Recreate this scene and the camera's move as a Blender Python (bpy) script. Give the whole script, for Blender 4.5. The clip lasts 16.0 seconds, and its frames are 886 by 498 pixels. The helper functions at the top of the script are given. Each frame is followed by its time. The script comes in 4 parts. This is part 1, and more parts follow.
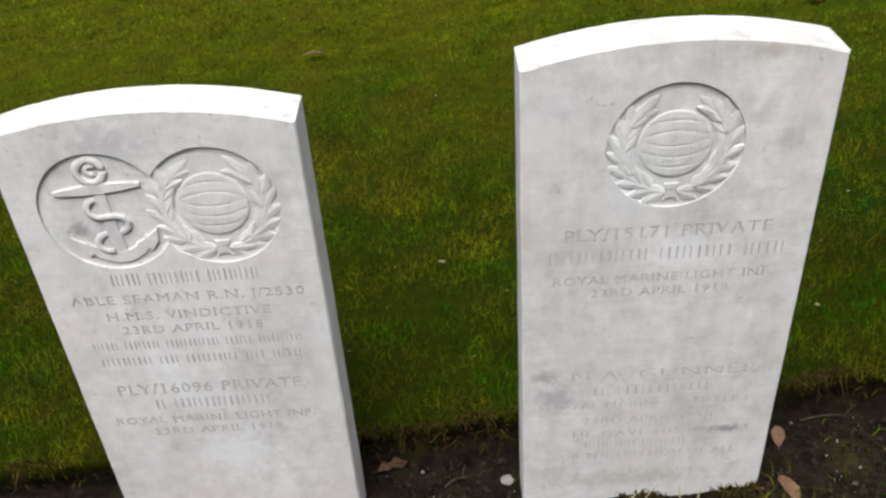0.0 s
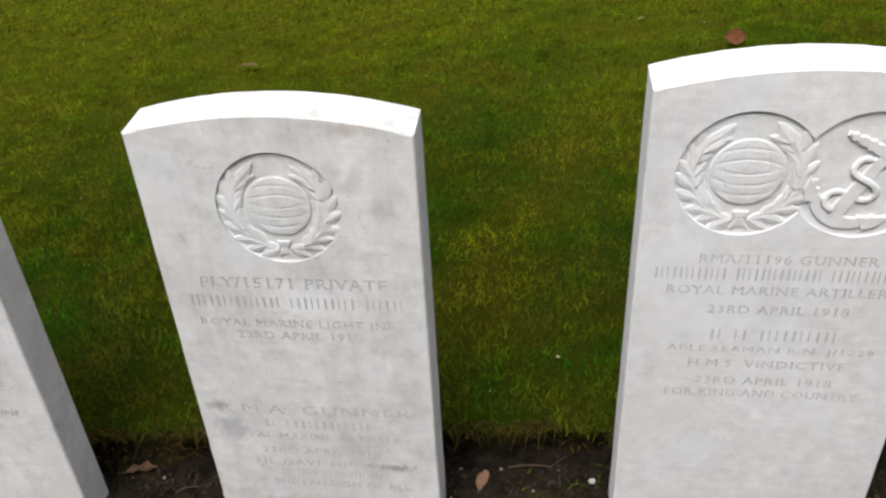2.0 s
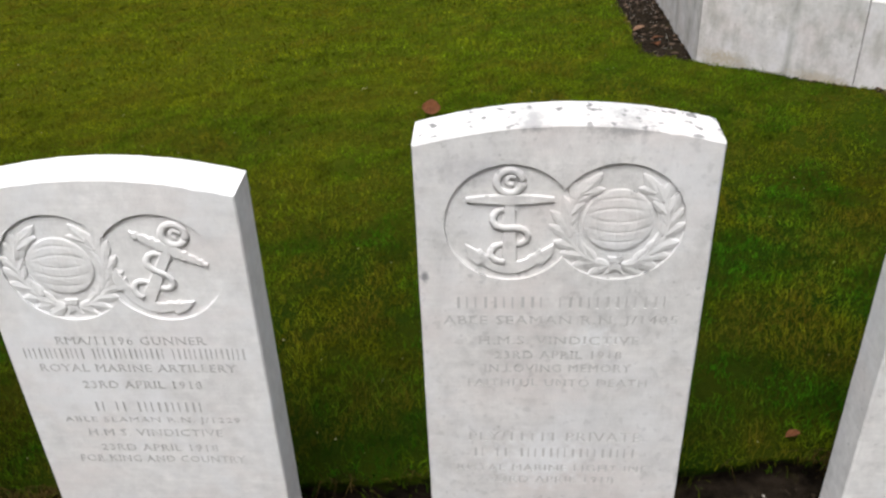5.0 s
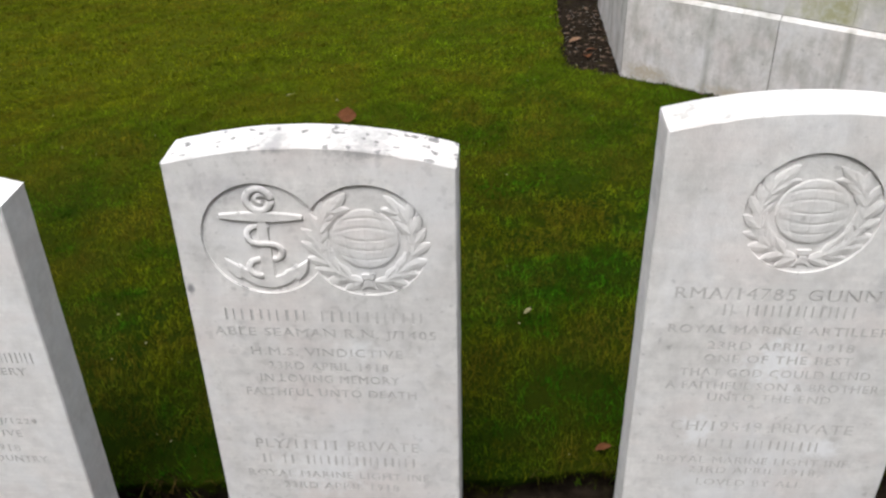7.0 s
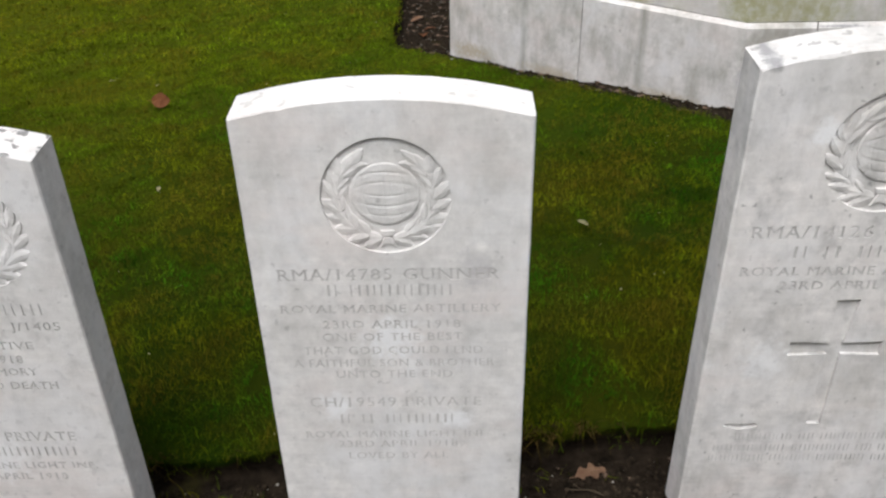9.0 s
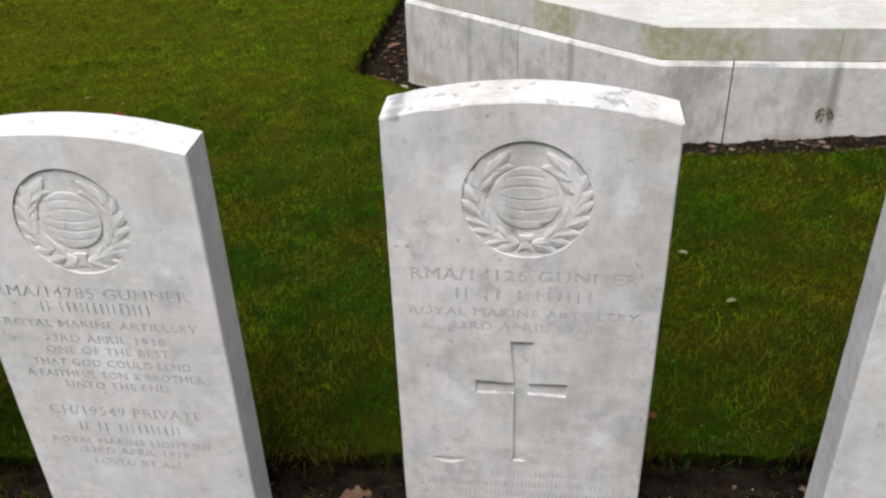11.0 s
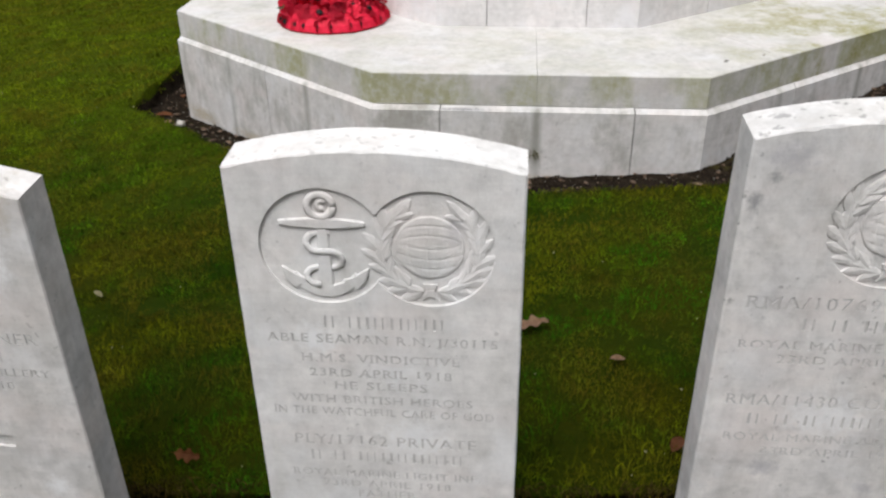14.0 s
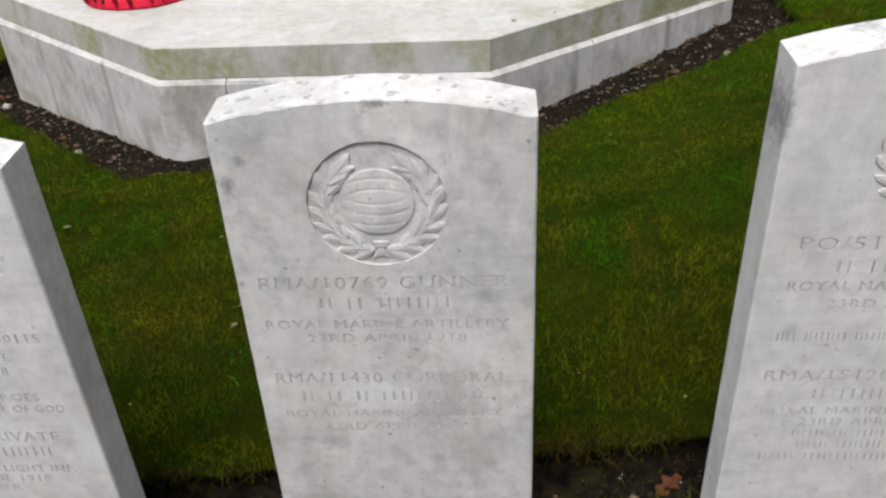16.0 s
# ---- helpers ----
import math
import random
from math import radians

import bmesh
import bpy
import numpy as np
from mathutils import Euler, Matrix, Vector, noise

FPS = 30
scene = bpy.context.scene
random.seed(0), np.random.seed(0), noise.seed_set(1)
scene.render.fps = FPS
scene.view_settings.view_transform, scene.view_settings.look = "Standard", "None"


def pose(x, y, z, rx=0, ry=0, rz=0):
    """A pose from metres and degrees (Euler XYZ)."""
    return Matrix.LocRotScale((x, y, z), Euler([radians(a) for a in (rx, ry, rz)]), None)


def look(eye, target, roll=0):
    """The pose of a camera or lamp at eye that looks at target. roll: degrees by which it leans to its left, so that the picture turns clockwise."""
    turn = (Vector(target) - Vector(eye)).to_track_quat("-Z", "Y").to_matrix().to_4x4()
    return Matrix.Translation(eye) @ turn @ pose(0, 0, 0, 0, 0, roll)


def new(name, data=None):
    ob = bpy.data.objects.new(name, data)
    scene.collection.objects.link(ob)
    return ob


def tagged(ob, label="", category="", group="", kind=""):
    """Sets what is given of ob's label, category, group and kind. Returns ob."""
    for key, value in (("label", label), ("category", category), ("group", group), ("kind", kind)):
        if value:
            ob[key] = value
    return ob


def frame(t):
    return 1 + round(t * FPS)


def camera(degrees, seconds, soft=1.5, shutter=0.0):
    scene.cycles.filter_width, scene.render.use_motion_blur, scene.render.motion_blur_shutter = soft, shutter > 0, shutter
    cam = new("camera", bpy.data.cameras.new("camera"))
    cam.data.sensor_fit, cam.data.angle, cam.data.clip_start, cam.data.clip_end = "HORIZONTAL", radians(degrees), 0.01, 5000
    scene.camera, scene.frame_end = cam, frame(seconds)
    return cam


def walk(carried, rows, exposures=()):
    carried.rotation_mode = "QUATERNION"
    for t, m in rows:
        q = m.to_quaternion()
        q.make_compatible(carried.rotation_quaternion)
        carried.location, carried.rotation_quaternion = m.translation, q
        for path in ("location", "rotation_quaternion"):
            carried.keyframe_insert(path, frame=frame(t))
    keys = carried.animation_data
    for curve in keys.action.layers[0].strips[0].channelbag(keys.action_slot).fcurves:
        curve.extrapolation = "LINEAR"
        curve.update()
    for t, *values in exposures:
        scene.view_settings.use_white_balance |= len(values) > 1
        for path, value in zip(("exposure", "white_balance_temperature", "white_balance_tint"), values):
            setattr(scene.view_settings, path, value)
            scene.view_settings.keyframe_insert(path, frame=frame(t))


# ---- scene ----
cam = camera(55.6, 16.0, 2.5)
PATH = [
    (0, (0.154, 0.015, 1.145), (0.115, 1.682, 0.039), -4.1),
    (0.5, (0.263, 0.025, 1.151), (0.216, 1.66, 0.0), -3.6),
    (1, (0.374, 0.058, 1.161), (0.276, 1.657, -0.036), -1.0),
    (1.5, (0.521, 0.045, 1.201), (0.35, 1.641, 0.009), -2.8),
    (2, (0.788, 0.008, 1.229), (0.553, 1.658, 0.124), -3.2),
    (2.5, (0.95, -0.005, 1.255), (0.787, 1.688, 0.202), -1.8),
    (3, (1.121, 0.024, 1.244), (0.966, 1.722, 0.198), -1.4),
    (3.5, (1.26, 0.035, 1.287), (1.16, 1.722, 0.217), 0.4),
    (4, (1.378, 0.016, 1.308), (1.202, 1.727, 0.287), -0.5),
    (4.5, (1.522, 0.004, 1.316), (1.308, 1.719, 0.311), -1.0),
    (5, (1.643, -0.012, 1.32), (1.518, 1.704, 0.299), -2.3),
    (5.2, (1.676, -0.024, 1.318), (1.582, 1.692, 0.296), -2.4),
    (7.3, (2.062, -0.018, 1.357), (1.896, 1.696, 0.34), -0.5),
    (7.5, (2.119, -0.03, 1.36), (1.895, 1.677, 0.341), -0.9),
    (8, (2.258, -0.034, 1.37), (2.033, 1.669, 0.345), -1.9),
    (8.5, (2.364, -0.055, 1.378), (2.244, 1.651, 0.341), -2.1),
    (9, (2.469, -0.02, 1.367), (2.443, 1.673, 0.302), -1.1),
    (9.2, (2.525, 0.004, 1.363), (2.498, 1.691, 0.289), -0.9),
    (11.3, (3.126, -0.044, 1.428), (2.881, 1.67, 0.427), -2.0),
    (11.5, (3.171, -0.05, 1.439), (2.966, 1.677, 0.453), -1.4),
    (12, (3.302, -0.025, 1.424), (3.206, 1.722, 0.455), -1.9),
    (12.5, (3.451, 0.026, 1.444), (3.375, 1.761, 0.452), -2.0),
    (13, (3.542, 0.049, 1.455), (3.535, 1.774, 0.443), -0.6),
    (13.5, (3.649, 0.035, 1.469), (3.551, 1.758, 0.458), -1.3),
    (14, (3.87, 0.008, 1.492), (3.713, 1.738, 0.501), -0.7),
    (14.5, (4.019, -0.004, 1.518), (3.94, 1.757, 0.573), -0.7),
    (15, (4.145, 0.064, 1.495), (4.156, 1.832, 0.56), 0.3),
    (15.5, (4.294, 0.126, 1.494), (4.26, 1.826, 0.441), -0.0),
    (16, (4.487, 0.067, 1.502), (4.366, 1.75, 0.429), -3.0),
]
EXPOSURES = [(0, 1.07), (2, 1.13), (4, 1.16), (9, 0.99), (12, 0.87), (13.5, 0.81), (14.5, 0.85), (16, 0.79)]
walk(cam, [(t, look(eye, target, roll)) for t, eye, target, roll in PATH], EXPOSURES)

# ---- light ----
world = bpy.data.worlds.new("overcast")
scene.world = world
world.use_nodes = True
wn = world.node_tree.nodes
sky = wn.new("ShaderNodeTexSky")
sky.sky_type = 'NISHITA'
sky.sun_disc = False
sky.sun_elevation, sky.sun_rotation = radians(63), radians(-159)
sky.air_density, sky.dust_density, sky.ozone_density = 1.0, 3.0, 1.5
soft_grey = wn.new("ShaderNodeHueSaturation")
soft_grey.inputs["Saturation"].default_value = 0.2
world.node_tree.links.new(sky.outputs[0], soft_grey.inputs["Color"])
world.node_tree.links.new(soft_grey.outputs[0], wn["Background"].inputs[0])
wn["Background"].inputs[1].default_value = 0.105

sun_data = bpy.data.lights.new("sun", 'SUN')
sun_data.energy, sun_data.angle, sun_data.color = 1.6, radians(36), (1.0, 0.985, 0.97)
sun = new("sun", sun_data)
sun.matrix_world = look((-0.7, -1.8, 3.8), (0, 0, 0))


# ---- materials ----
def material(name, rough=0.9, spec=0.2):
    m = bpy.data.materials.new(name)
    m.use_nodes = True
    b = m.node_tree.nodes["Principled BSDF"]
    b.inputs["Roughness"].default_value = rough
    b.inputs["Specular IOR Level"].default_value = spec
    return m, m.node_tree, b


def place(nt, scale=(1, 1, 1)):
    g = nt.nodes.new("ShaderNodeNewGeometry")
    mp = nt.nodes.new("ShaderNodeMapping")
    mp.inputs["Scale"].default_value = scale
    nt.links.new(g.outputs["Position"], mp.inputs["Vector"])
    return mp.outputs[0]


def grain(nt, vec, scale, detail=4.0, rough=0.6):
    n = nt.nodes.new("ShaderNodeTexNoise")
    n.inputs["Scale"].default_value, n.inputs["Detail"].default_value, n.inputs["Roughness"].default_value = scale, detail, rough
    nt.links.new(vec, n.inputs["Vector"])
    return n.outputs["Fac"]


def ramp(nt, fac, stops):
    r = nt.nodes.new("ShaderNodeValToRGB")
    while len(r.color_ramp.elements) < len(stops):
        r.color_ramp.elements.new(0.5)
    for e, (p, c) in zip(r.color_ramp.elements, stops):
        e.position = p
        e.color = (*c, 1) if isinstance(c, tuple) else (c, c, c, 1)
    nt.links.new(fac, r.inputs[0])
    return r.outputs[0]


def blend(nt, fac, a, b, kind='MIX'):
    x = nt.nodes.new("ShaderNodeMix")
    x.data_type, x.blend_type = 'RGBA', kind
    for sock, v in ((x.inputs[0], fac), (x.inputs[6], a), (x.inputs[7], b)):
        if hasattr(v, "is_linked"):
            nt.links.new(v, sock)
        elif isinstance(v, tuple):
            sock.default_value = (*v, 1)
        else:
            sock.default_value = v
    return x.outputs[2]


def calc(nt, op, a, b):
    x = nt.nodes.new("ShaderNodeMath")
    x.operation, x.use_clamp = op, True
    for sock, v in zip(x.inputs, (a, b)):
        if hasattr(v, "is_linked"):
            nt.links.new(v, sock)
        else:
            sock.default_value = v
    return x.outputs[0]


def relief(nt, bsdf, height, strength, distance):
    b = nt.nodes.new("ShaderNodeBump")
    b.inputs["Strength"].default_value, b.inputs["Distance"].default_value = strength, distance
    nt.links.new(height, b.inputs["Height"])
    nt.links.new(b.outputs[0], bsdf.inputs["Normal"])


def axis(nt, which, source="Position"):
    g = nt.nodes.new("ShaderNodeNewGeometry")
    s = nt.nodes.new("ShaderNodeSeparateXYZ")
    nt.links.new(g.outputs[source], s.inputs[0])
    return s.outputs[which]


def stone_material(name, light, grey, dirt=0.5, spots=0.0, cut=1.0, green=0.0, low=0.0, drips=(), stains=()):
    """Weathered white limestone: broad tone, blotches, vertical wash marks, pits and lichen specks."""
    m, nt, b = material(name, 0.88, 0.25)
    p = place(nt)
    broad = ramp(nt, grain(nt, p, 5.0, 3), [(0.35, 0.0), (0.68, 1.0)])
    col = blend(nt, broad, light, grey)
    blot = ramp(nt, grain(nt, p, 22.0, 6, 0.65), [(0.48, 0.0), (0.78, 1.0)])
    col = blend(nt, calc(nt, 'MULTIPLY', blot, dirt), col, tuple(c * 0.72 for c in grey))
    cloud = ramp(nt, grain(nt, p, 10.0, 5, 0.6), [(0.52, 0.0), (0.7, 1.0)])
    col = blend(nt, calc(nt, 'MULTIPLY', cloud, 0.27 * dirt), col, tuple(c * f for c, f in zip(grey, (0.74, 0.75, 0.77))))
    speck = ramp(nt, grain(nt, p, 75.0, 3, 0.5), [(0.68, 0.0), (0.74, 1.0)])
    col = blend(nt, calc(nt, 'MULTIPLY', speck, 0.8 * dirt), col, tuple(c * 0.45 for c in grey))
    pale = ramp(nt, grain(nt, place(nt, (1.1, 1.1, 0.9)), 14.0, 3), [(0.6, 0.0), (0.7, 1.0)])
    col = blend(nt, calc(nt, 'MULTIPLY', pale, 0.5), col, tuple(min(c * 1.12, 0.86) for c in light))
    mottle = ramp(nt, grain(nt, p, 48.0, 6, 0.72), [(0.3, 0.87), (0.7, 1.09)])
    col = blend(nt, 1.0, col, mottle, 'MULTIPLY')
    bedding = ramp(nt, grain(nt, place(nt, (0.5, 0.5, 6.0)), 26.0, 4, 0.65), [(0.3, 0.95), (0.7, 1.04)])
    col = blend(nt, 1.0, col, bedding, 'MULTIPLY')
    bleach = ramp(nt, grain(nt, place(nt, (1, 1, 0.8)), 8.0, 5, 0.62), [(0.50, 0.0), (0.66, 1.0)])
    col = blend(nt, calc(nt, 'MULTIPLY', bleach, 0.6), col, tuple(min(c * f, 0.86) for c, f in zip(light, (1.02, 1.05, 1.09))))
    rosy = ramp(nt, grain(nt, place(nt, (0.8, 1, 1.3)), 6.5, 4, 0.6), [(0.50, 0.0), (0.68, 0.42)])
    col = blend(nt, rosy, col, tuple(c * f for c, f in zip(light, (0.97, 0.90, 0.885))))
    smudge = ramp(nt, grain(nt, place(nt, (1, 1.3, 1)), 17.0, 4, 0.7), [(0.66, 0.0), (0.76, 1.0)])
    col = blend(nt, calc(nt, 'MULTIPLY', smudge, 0.55 * dirt), col, tuple(c * f for c, f in zip(grey, (0.60, 0.61, 0.64))))
    wash = ramp(nt, grain(nt, place(nt, (1, 1, 0.08)), 40.0, 4), [(0.5, 0.0), (0.75, 1.0)])
    col = blend(nt, calc(nt, 'MULTIPLY', wash, 0.3 * dirt), col, tuple(c * 0.7 for c in grey))
    fine = grain(nt, p, 260.0, 3, 0.7)
    col = blend(nt, calc(nt, 'MULTIPLY', ramp(nt, fine, [(0.62, 0.0), (0.75, 1.0)]), 0.35), col, tuple(c * 0.6 for c in grey))
    if spots:
        crown = ramp(nt, grain(nt, p, 17.0, 6, 0.7), [(0.38, 0.0), (0.64, 0.6)])
        sky_side = ramp(nt, axis(nt, 2, "Normal"), [(0.5, 0.0), (0.85, 1.0)])
        col = blend(nt, calc(nt, 'MULTIPLY', crown, sky_side), col, (0.44, 0.43, 0.42))
        v = grain(nt, p, 60.0, 2, 0.5)
        mask = ramp(nt, v, [(0.62, 0.0), (0.66, 1.0)])
        up = ramp(nt, axis(nt, 2, "Normal"), [(0.3, 0.15), (0.8, 1.0)])
        col = blend(nt, calc(nt, 'MULTIPLY', calc(nt, 'MULTIPLY', mask, up), spots), col, (0.13, 0.13, 0.13))
    if green:
        g1 = ramp(nt, grain(nt, place(nt, (1, 1, 0.35)), 6.0, 5, 0.6), [(0.42, 0.0), (0.60, 1.0)])
        east = ramp(nt, calc(nt, 'MULTIPLY', axis(nt, 0), 0.16), [(0.70, 0.0), (0.80, 0.9)])
        mossy = calc(nt, 'MULTIPLY', ramp(nt, grain(nt, p, 4.5, 6, 0.7), [(0.45, 0.0), (0.60, 1.0)]), ramp(nt, grain(nt, p, 70.0, 4, 0.7), [(0.32, 0.4), (0.55, 1.0)]))
        col = blend(nt, calc(nt, 'MULTIPLY', east, mossy), col, (0.22, 0.21, 0.06))
        g1 = calc(nt, 'MULTIPLY', g1, ramp(nt, grain(nt, p, 38.0, 5, 0.7), [(0.32, 0.35), (0.55, 1.0)]))
        side = ramp(nt, axis(nt, 2, "Normal"), [(0.3, 1.0), (0.9, 0.25)])
        col = blend(nt, calc(nt, 'MULTIPLY', calc(nt, 'MULTIPLY', g1, side), green), col, (0.27, 0.27, 0.12))
    if low:
        g2 = ramp(nt, grain(nt, place(nt, (1, 1, 0.5)), 9.0, 5, 0.65), [(0.48, 0.0), (0.66, 1.0)])
        col = blend(nt, calc(nt, 'MULTIPLY', g2, low), col, (0.2, 0.19, 0.15))
    for dx, dy in drips:
        g3 = nt.nodes.new("ShaderNodeVectorMath")
        g3.operation = 'DISTANCE'
        nt.links.new(place(nt, (1, 1, 0)), g3.inputs[0])
        g3.inputs[1].default_value = (dx, dy, 0)
        run = ramp(nt, calc(nt, 'MULTIPLY', g3.outputs["Value"], 32.0), [(0.15, 0.75), (0.75, 0.0)])
        col = blend(nt, calc(nt, 'MULTIPLY', run, ramp(nt, grain(nt, place(nt, (1, 1, 0.25)), 16.0, 4), [(0.3, 0.2), (0.6, 1.0)])), col, (0.2, 0.2, 0.17))
    for sx, sz, rx, rz, tint, much in stains:
        mp = nt.nodes.new("ShaderNodeMapping")
        mp.inputs["Scale"].default_value, mp.inputs["Location"].default_value = (1 / rx, 0, 1 / rz), (-sx / rx, 0, -sz / rz)
        nt.links.new(p, mp.inputs["Vector"])
        far = nt.nodes.new("ShaderNodeVectorMath")
        far.operation = 'LENGTH'
        nt.links.new(mp.outputs[0], far.inputs[0])
        ragged = calc(nt, 'ADD', calc(nt, 'MULTIPLY', far.outputs["Value"], 0.38), calc(nt, 'MULTIPLY', grain(nt, p, 70.0, 6, 0.75), 0.85))
        col = blend(nt, ramp(nt, ragged, [(0.50, much), (0.74, 0.0)]), col, tint)
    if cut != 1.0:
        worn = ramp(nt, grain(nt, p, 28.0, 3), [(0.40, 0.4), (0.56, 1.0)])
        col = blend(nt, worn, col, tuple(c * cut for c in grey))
    nt.links.new(col, b.inputs["Base Color"])
    tooth = blend(nt, 0.35, fine, grain(nt, p, 60.0, 5))
    relief(nt, b, tooth, 0.45, 0.0028)
    return m


DUSK, DARK_GREY, BROWN, CHALK = (0.36, 0.355, 0.39), (0.21, 0.21, 0.22), (0.36, 0.31, 0.23), (0.83, 0.84, 0.86)
STAINS = {
    # x, z, half width, half height, tint, strength
    "aged": [(-0.345, 0.585, 0.018, 0.018, DARK_GREY, 0.6), (-0.275, 0.70, 0.060, 0.045, DUSK, 0.45), (-0.30, 0.58, 0.045, 0.06, DUSK, 0.3),
             (-0.21, 0.16, 0.10, 0.08, CHALK, 0.7), (-0.29, 0.35, 0.06, 0.09, CHALK, 0.5),
             (2.375, 0.60, 0.060, 0.070, CHALK, 0.85), (2.285, 0.47, 0.040, 0.040, CHALK, 0.8), (2.47, 0.44, 0.045, 0.030, CHALK, 0.8), (2.50, 0.72, 0.03, 0.05, DUSK, 0.35),
             (3.60, 0.80, 0.04, 0.035, CHALK, 0.7), (3.74, 0.62, 0.07, 0.05, CHALK, 0.6), (3.80, 0.98, 0.02, 0.04, DUSK, 0.3),
             (4.90, 1.195, 0.032, 0.014, DARK_GREY, 0.8), (4.815, 1.10, 0.010, 0.055, DARK_GREY, 0.75), (4.87, 0.80, 0.022, 0.022, DUSK, 0.5), (4.95, 0.66, 0.07, 0.06, CHALK, 0.6)],
    "stained": [(0.29, 0.235, 0.045, 0.045, DUSK, 0.6), (0.27, 0.28, 0.03, 0.02, DARK_GREY, 0.4), (0.555, 0.155, 0.055, 0.014, DARK_GREY, 0.7), (0.54, 0.775, 0.060, 0.016, BROWN, 0.45),
                (0.45, 0.50, 0.10, 0.06, CHALK, 0.6), (0.40, 0.05, 0.16, 0.030, BROWN, 0.4), (0.57, 0.66, 0.03, 0.02, DUSK, 0.4)],
    "worn": [(3.185, 0.985, 0.030, 0.050, BROWN, 0.5), (2.860, 1.012, 0.016, 0.014, DARK_GREY, 0.8), (2.94, 0.92, 0.03, 0.03, CHALK, 0.8), (3.16, 0.90, 0.03, 0.06, CHALK, 0.6),
             (2.93, 0.55, 0.05, 0.06, CHALK, 0.6), (3.15, 0.48, 0.03, 0.03, CHALK, 0.7), (3.09, 0.70, 0.05, 0.04, DUSK, 0.3),
             (4.186, 1.065, 0.014, 0.016, DARK_GREY, 0.75), (4.166, 1.030, 0.014, 0.020, DARK_GREY, 0.75), (4.20, 1.09, 0.04, 0.03, DUSK, 0.5), (4.475, 0.865, 0.018, 0.018, DUSK, 0.8), (4.355, 1.134, 0.026, 0.008, DARK_GREY, 0.7),
             (4.25, 0.60, 0.03, 0.02, DUSK, 0.55), (4.40, 0.57, 0.02, 0.02, DUSK, 0.5), (4.32, 0.70, 0.08, 0.05, CHALK, 0.55), (4.45, 0.78, 0.05, 0.06, CHALK, 0.45)],
    # first entry colours the dark nick in the left edge
    "speckled": [(1.546, 0.70, 0.007, 0.016, DARK_GREY, 0.9), (1.62, 0.86, 0.08, 0.03, DUSK, 0.35), (1.70, 0.36, 0.10, 0.08, CHALK, 0.6), (1.78, 0.60, 0.05, 0.03, CHALK, 0.6), (1.80, 0.915, 0.06, 0.014, DARK_GREY, 0.55), (1.69, 0.92, 0.03, 0.010, DARK_GREY, 0.6)],
}
STONE = {
    "aged": stone_material("weathered_limestone", (0.765, 0.75, 0.741), (0.68, 0.673, 0.667), 0.6, 0.3, 1.0, 0.0, 0.17, (), STAINS["aged"]),
    "clean": stone_material("clean_limestone", (0.75, 0.738, 0.733), (0.69, 0.682, 0.68), 0.12),
    "stained": stone_material("foot_stained_limestone", (0.745, 0.728, 0.716), (0.65, 0.648, 0.643), 0.6, 0.2, 1.0, 0.0, 0.2, (), STAINS["stained"]),
    "worn": stone_material("worn_limestone", (0.76, 0.735, 0.72), (0.62, 0.613, 0.61), 1.0, 0.5, 1.0, 0.0, 0.24, (), STAINS["worn"]),
    "speckled": stone_material("lichen_specked_limestone", (0.73, 0.71, 0.70), (0.63, 0.622, 0.617), 0.55, 0.85, 1.0, 0.0, 0.0, (), STAINS["speckled"]),
}
# letter floors and edges take a darker grey than the slab face
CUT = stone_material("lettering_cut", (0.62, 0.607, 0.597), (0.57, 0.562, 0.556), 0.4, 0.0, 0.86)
PLINTH = stone_material("plinth_limestone", (0.61, 0.59, 0.58), (0.50, 0.49, 0.475), 0.75, 0.0, 1.0, 0.0, 0.55,
                        [(3.945, 2.61), (3.125, 2.83), (2.745, 3.14), (4.772, 2.84), (5.139, 3.14)],
                        [(2.55, 0.225, 0.12, 0.05, BROWN, 0.85), (2.84, 0.22, 0.14, 0.035, BROWN, 0.7), (3.22, 0.235, 0.16, 0.035, BROWN, 0.75), (3.41, 0.36, 0.025, 0.06, DUSK, 0.5),
                         # thin strip at z 0.528 paints the open joint's darkness under the coping
                         (3.70, 0.528, 0.13, 0.006, DARK_GREY, 0.9), (3.95, 0.29, 0.3, 0.02, BROWN, 0.6), (4.72, 0.44, 0.03, 0.08, DUSK, 0.5), (5.05, 0.40, 0.12, 0.03, BROWN, 0.5)])
COPING = stone_material("coping_limestone", (0.56, 0.545, 0.535), (0.46, 0.45, 0.435), 0.6, 0.0, 1.0, 0.8)
STEP = stone_material("step_limestone", (0.70, 0.675, 0.67), (0.61, 0.595, 0.59), 0.4, 0.0, 1.0, 0.0, 0.0, (), [(3.93, 0.80, 0.10, 0.06, (0.46, 0.44, 0.39), 0.6)])


def far_light_tone(nt, p):
    """Share of yellow tone painting the far lawn's extra light, in uneven patches."""
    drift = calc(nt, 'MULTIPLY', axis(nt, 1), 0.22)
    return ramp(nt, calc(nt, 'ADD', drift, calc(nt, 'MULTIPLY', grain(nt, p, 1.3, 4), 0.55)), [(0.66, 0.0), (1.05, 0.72)])


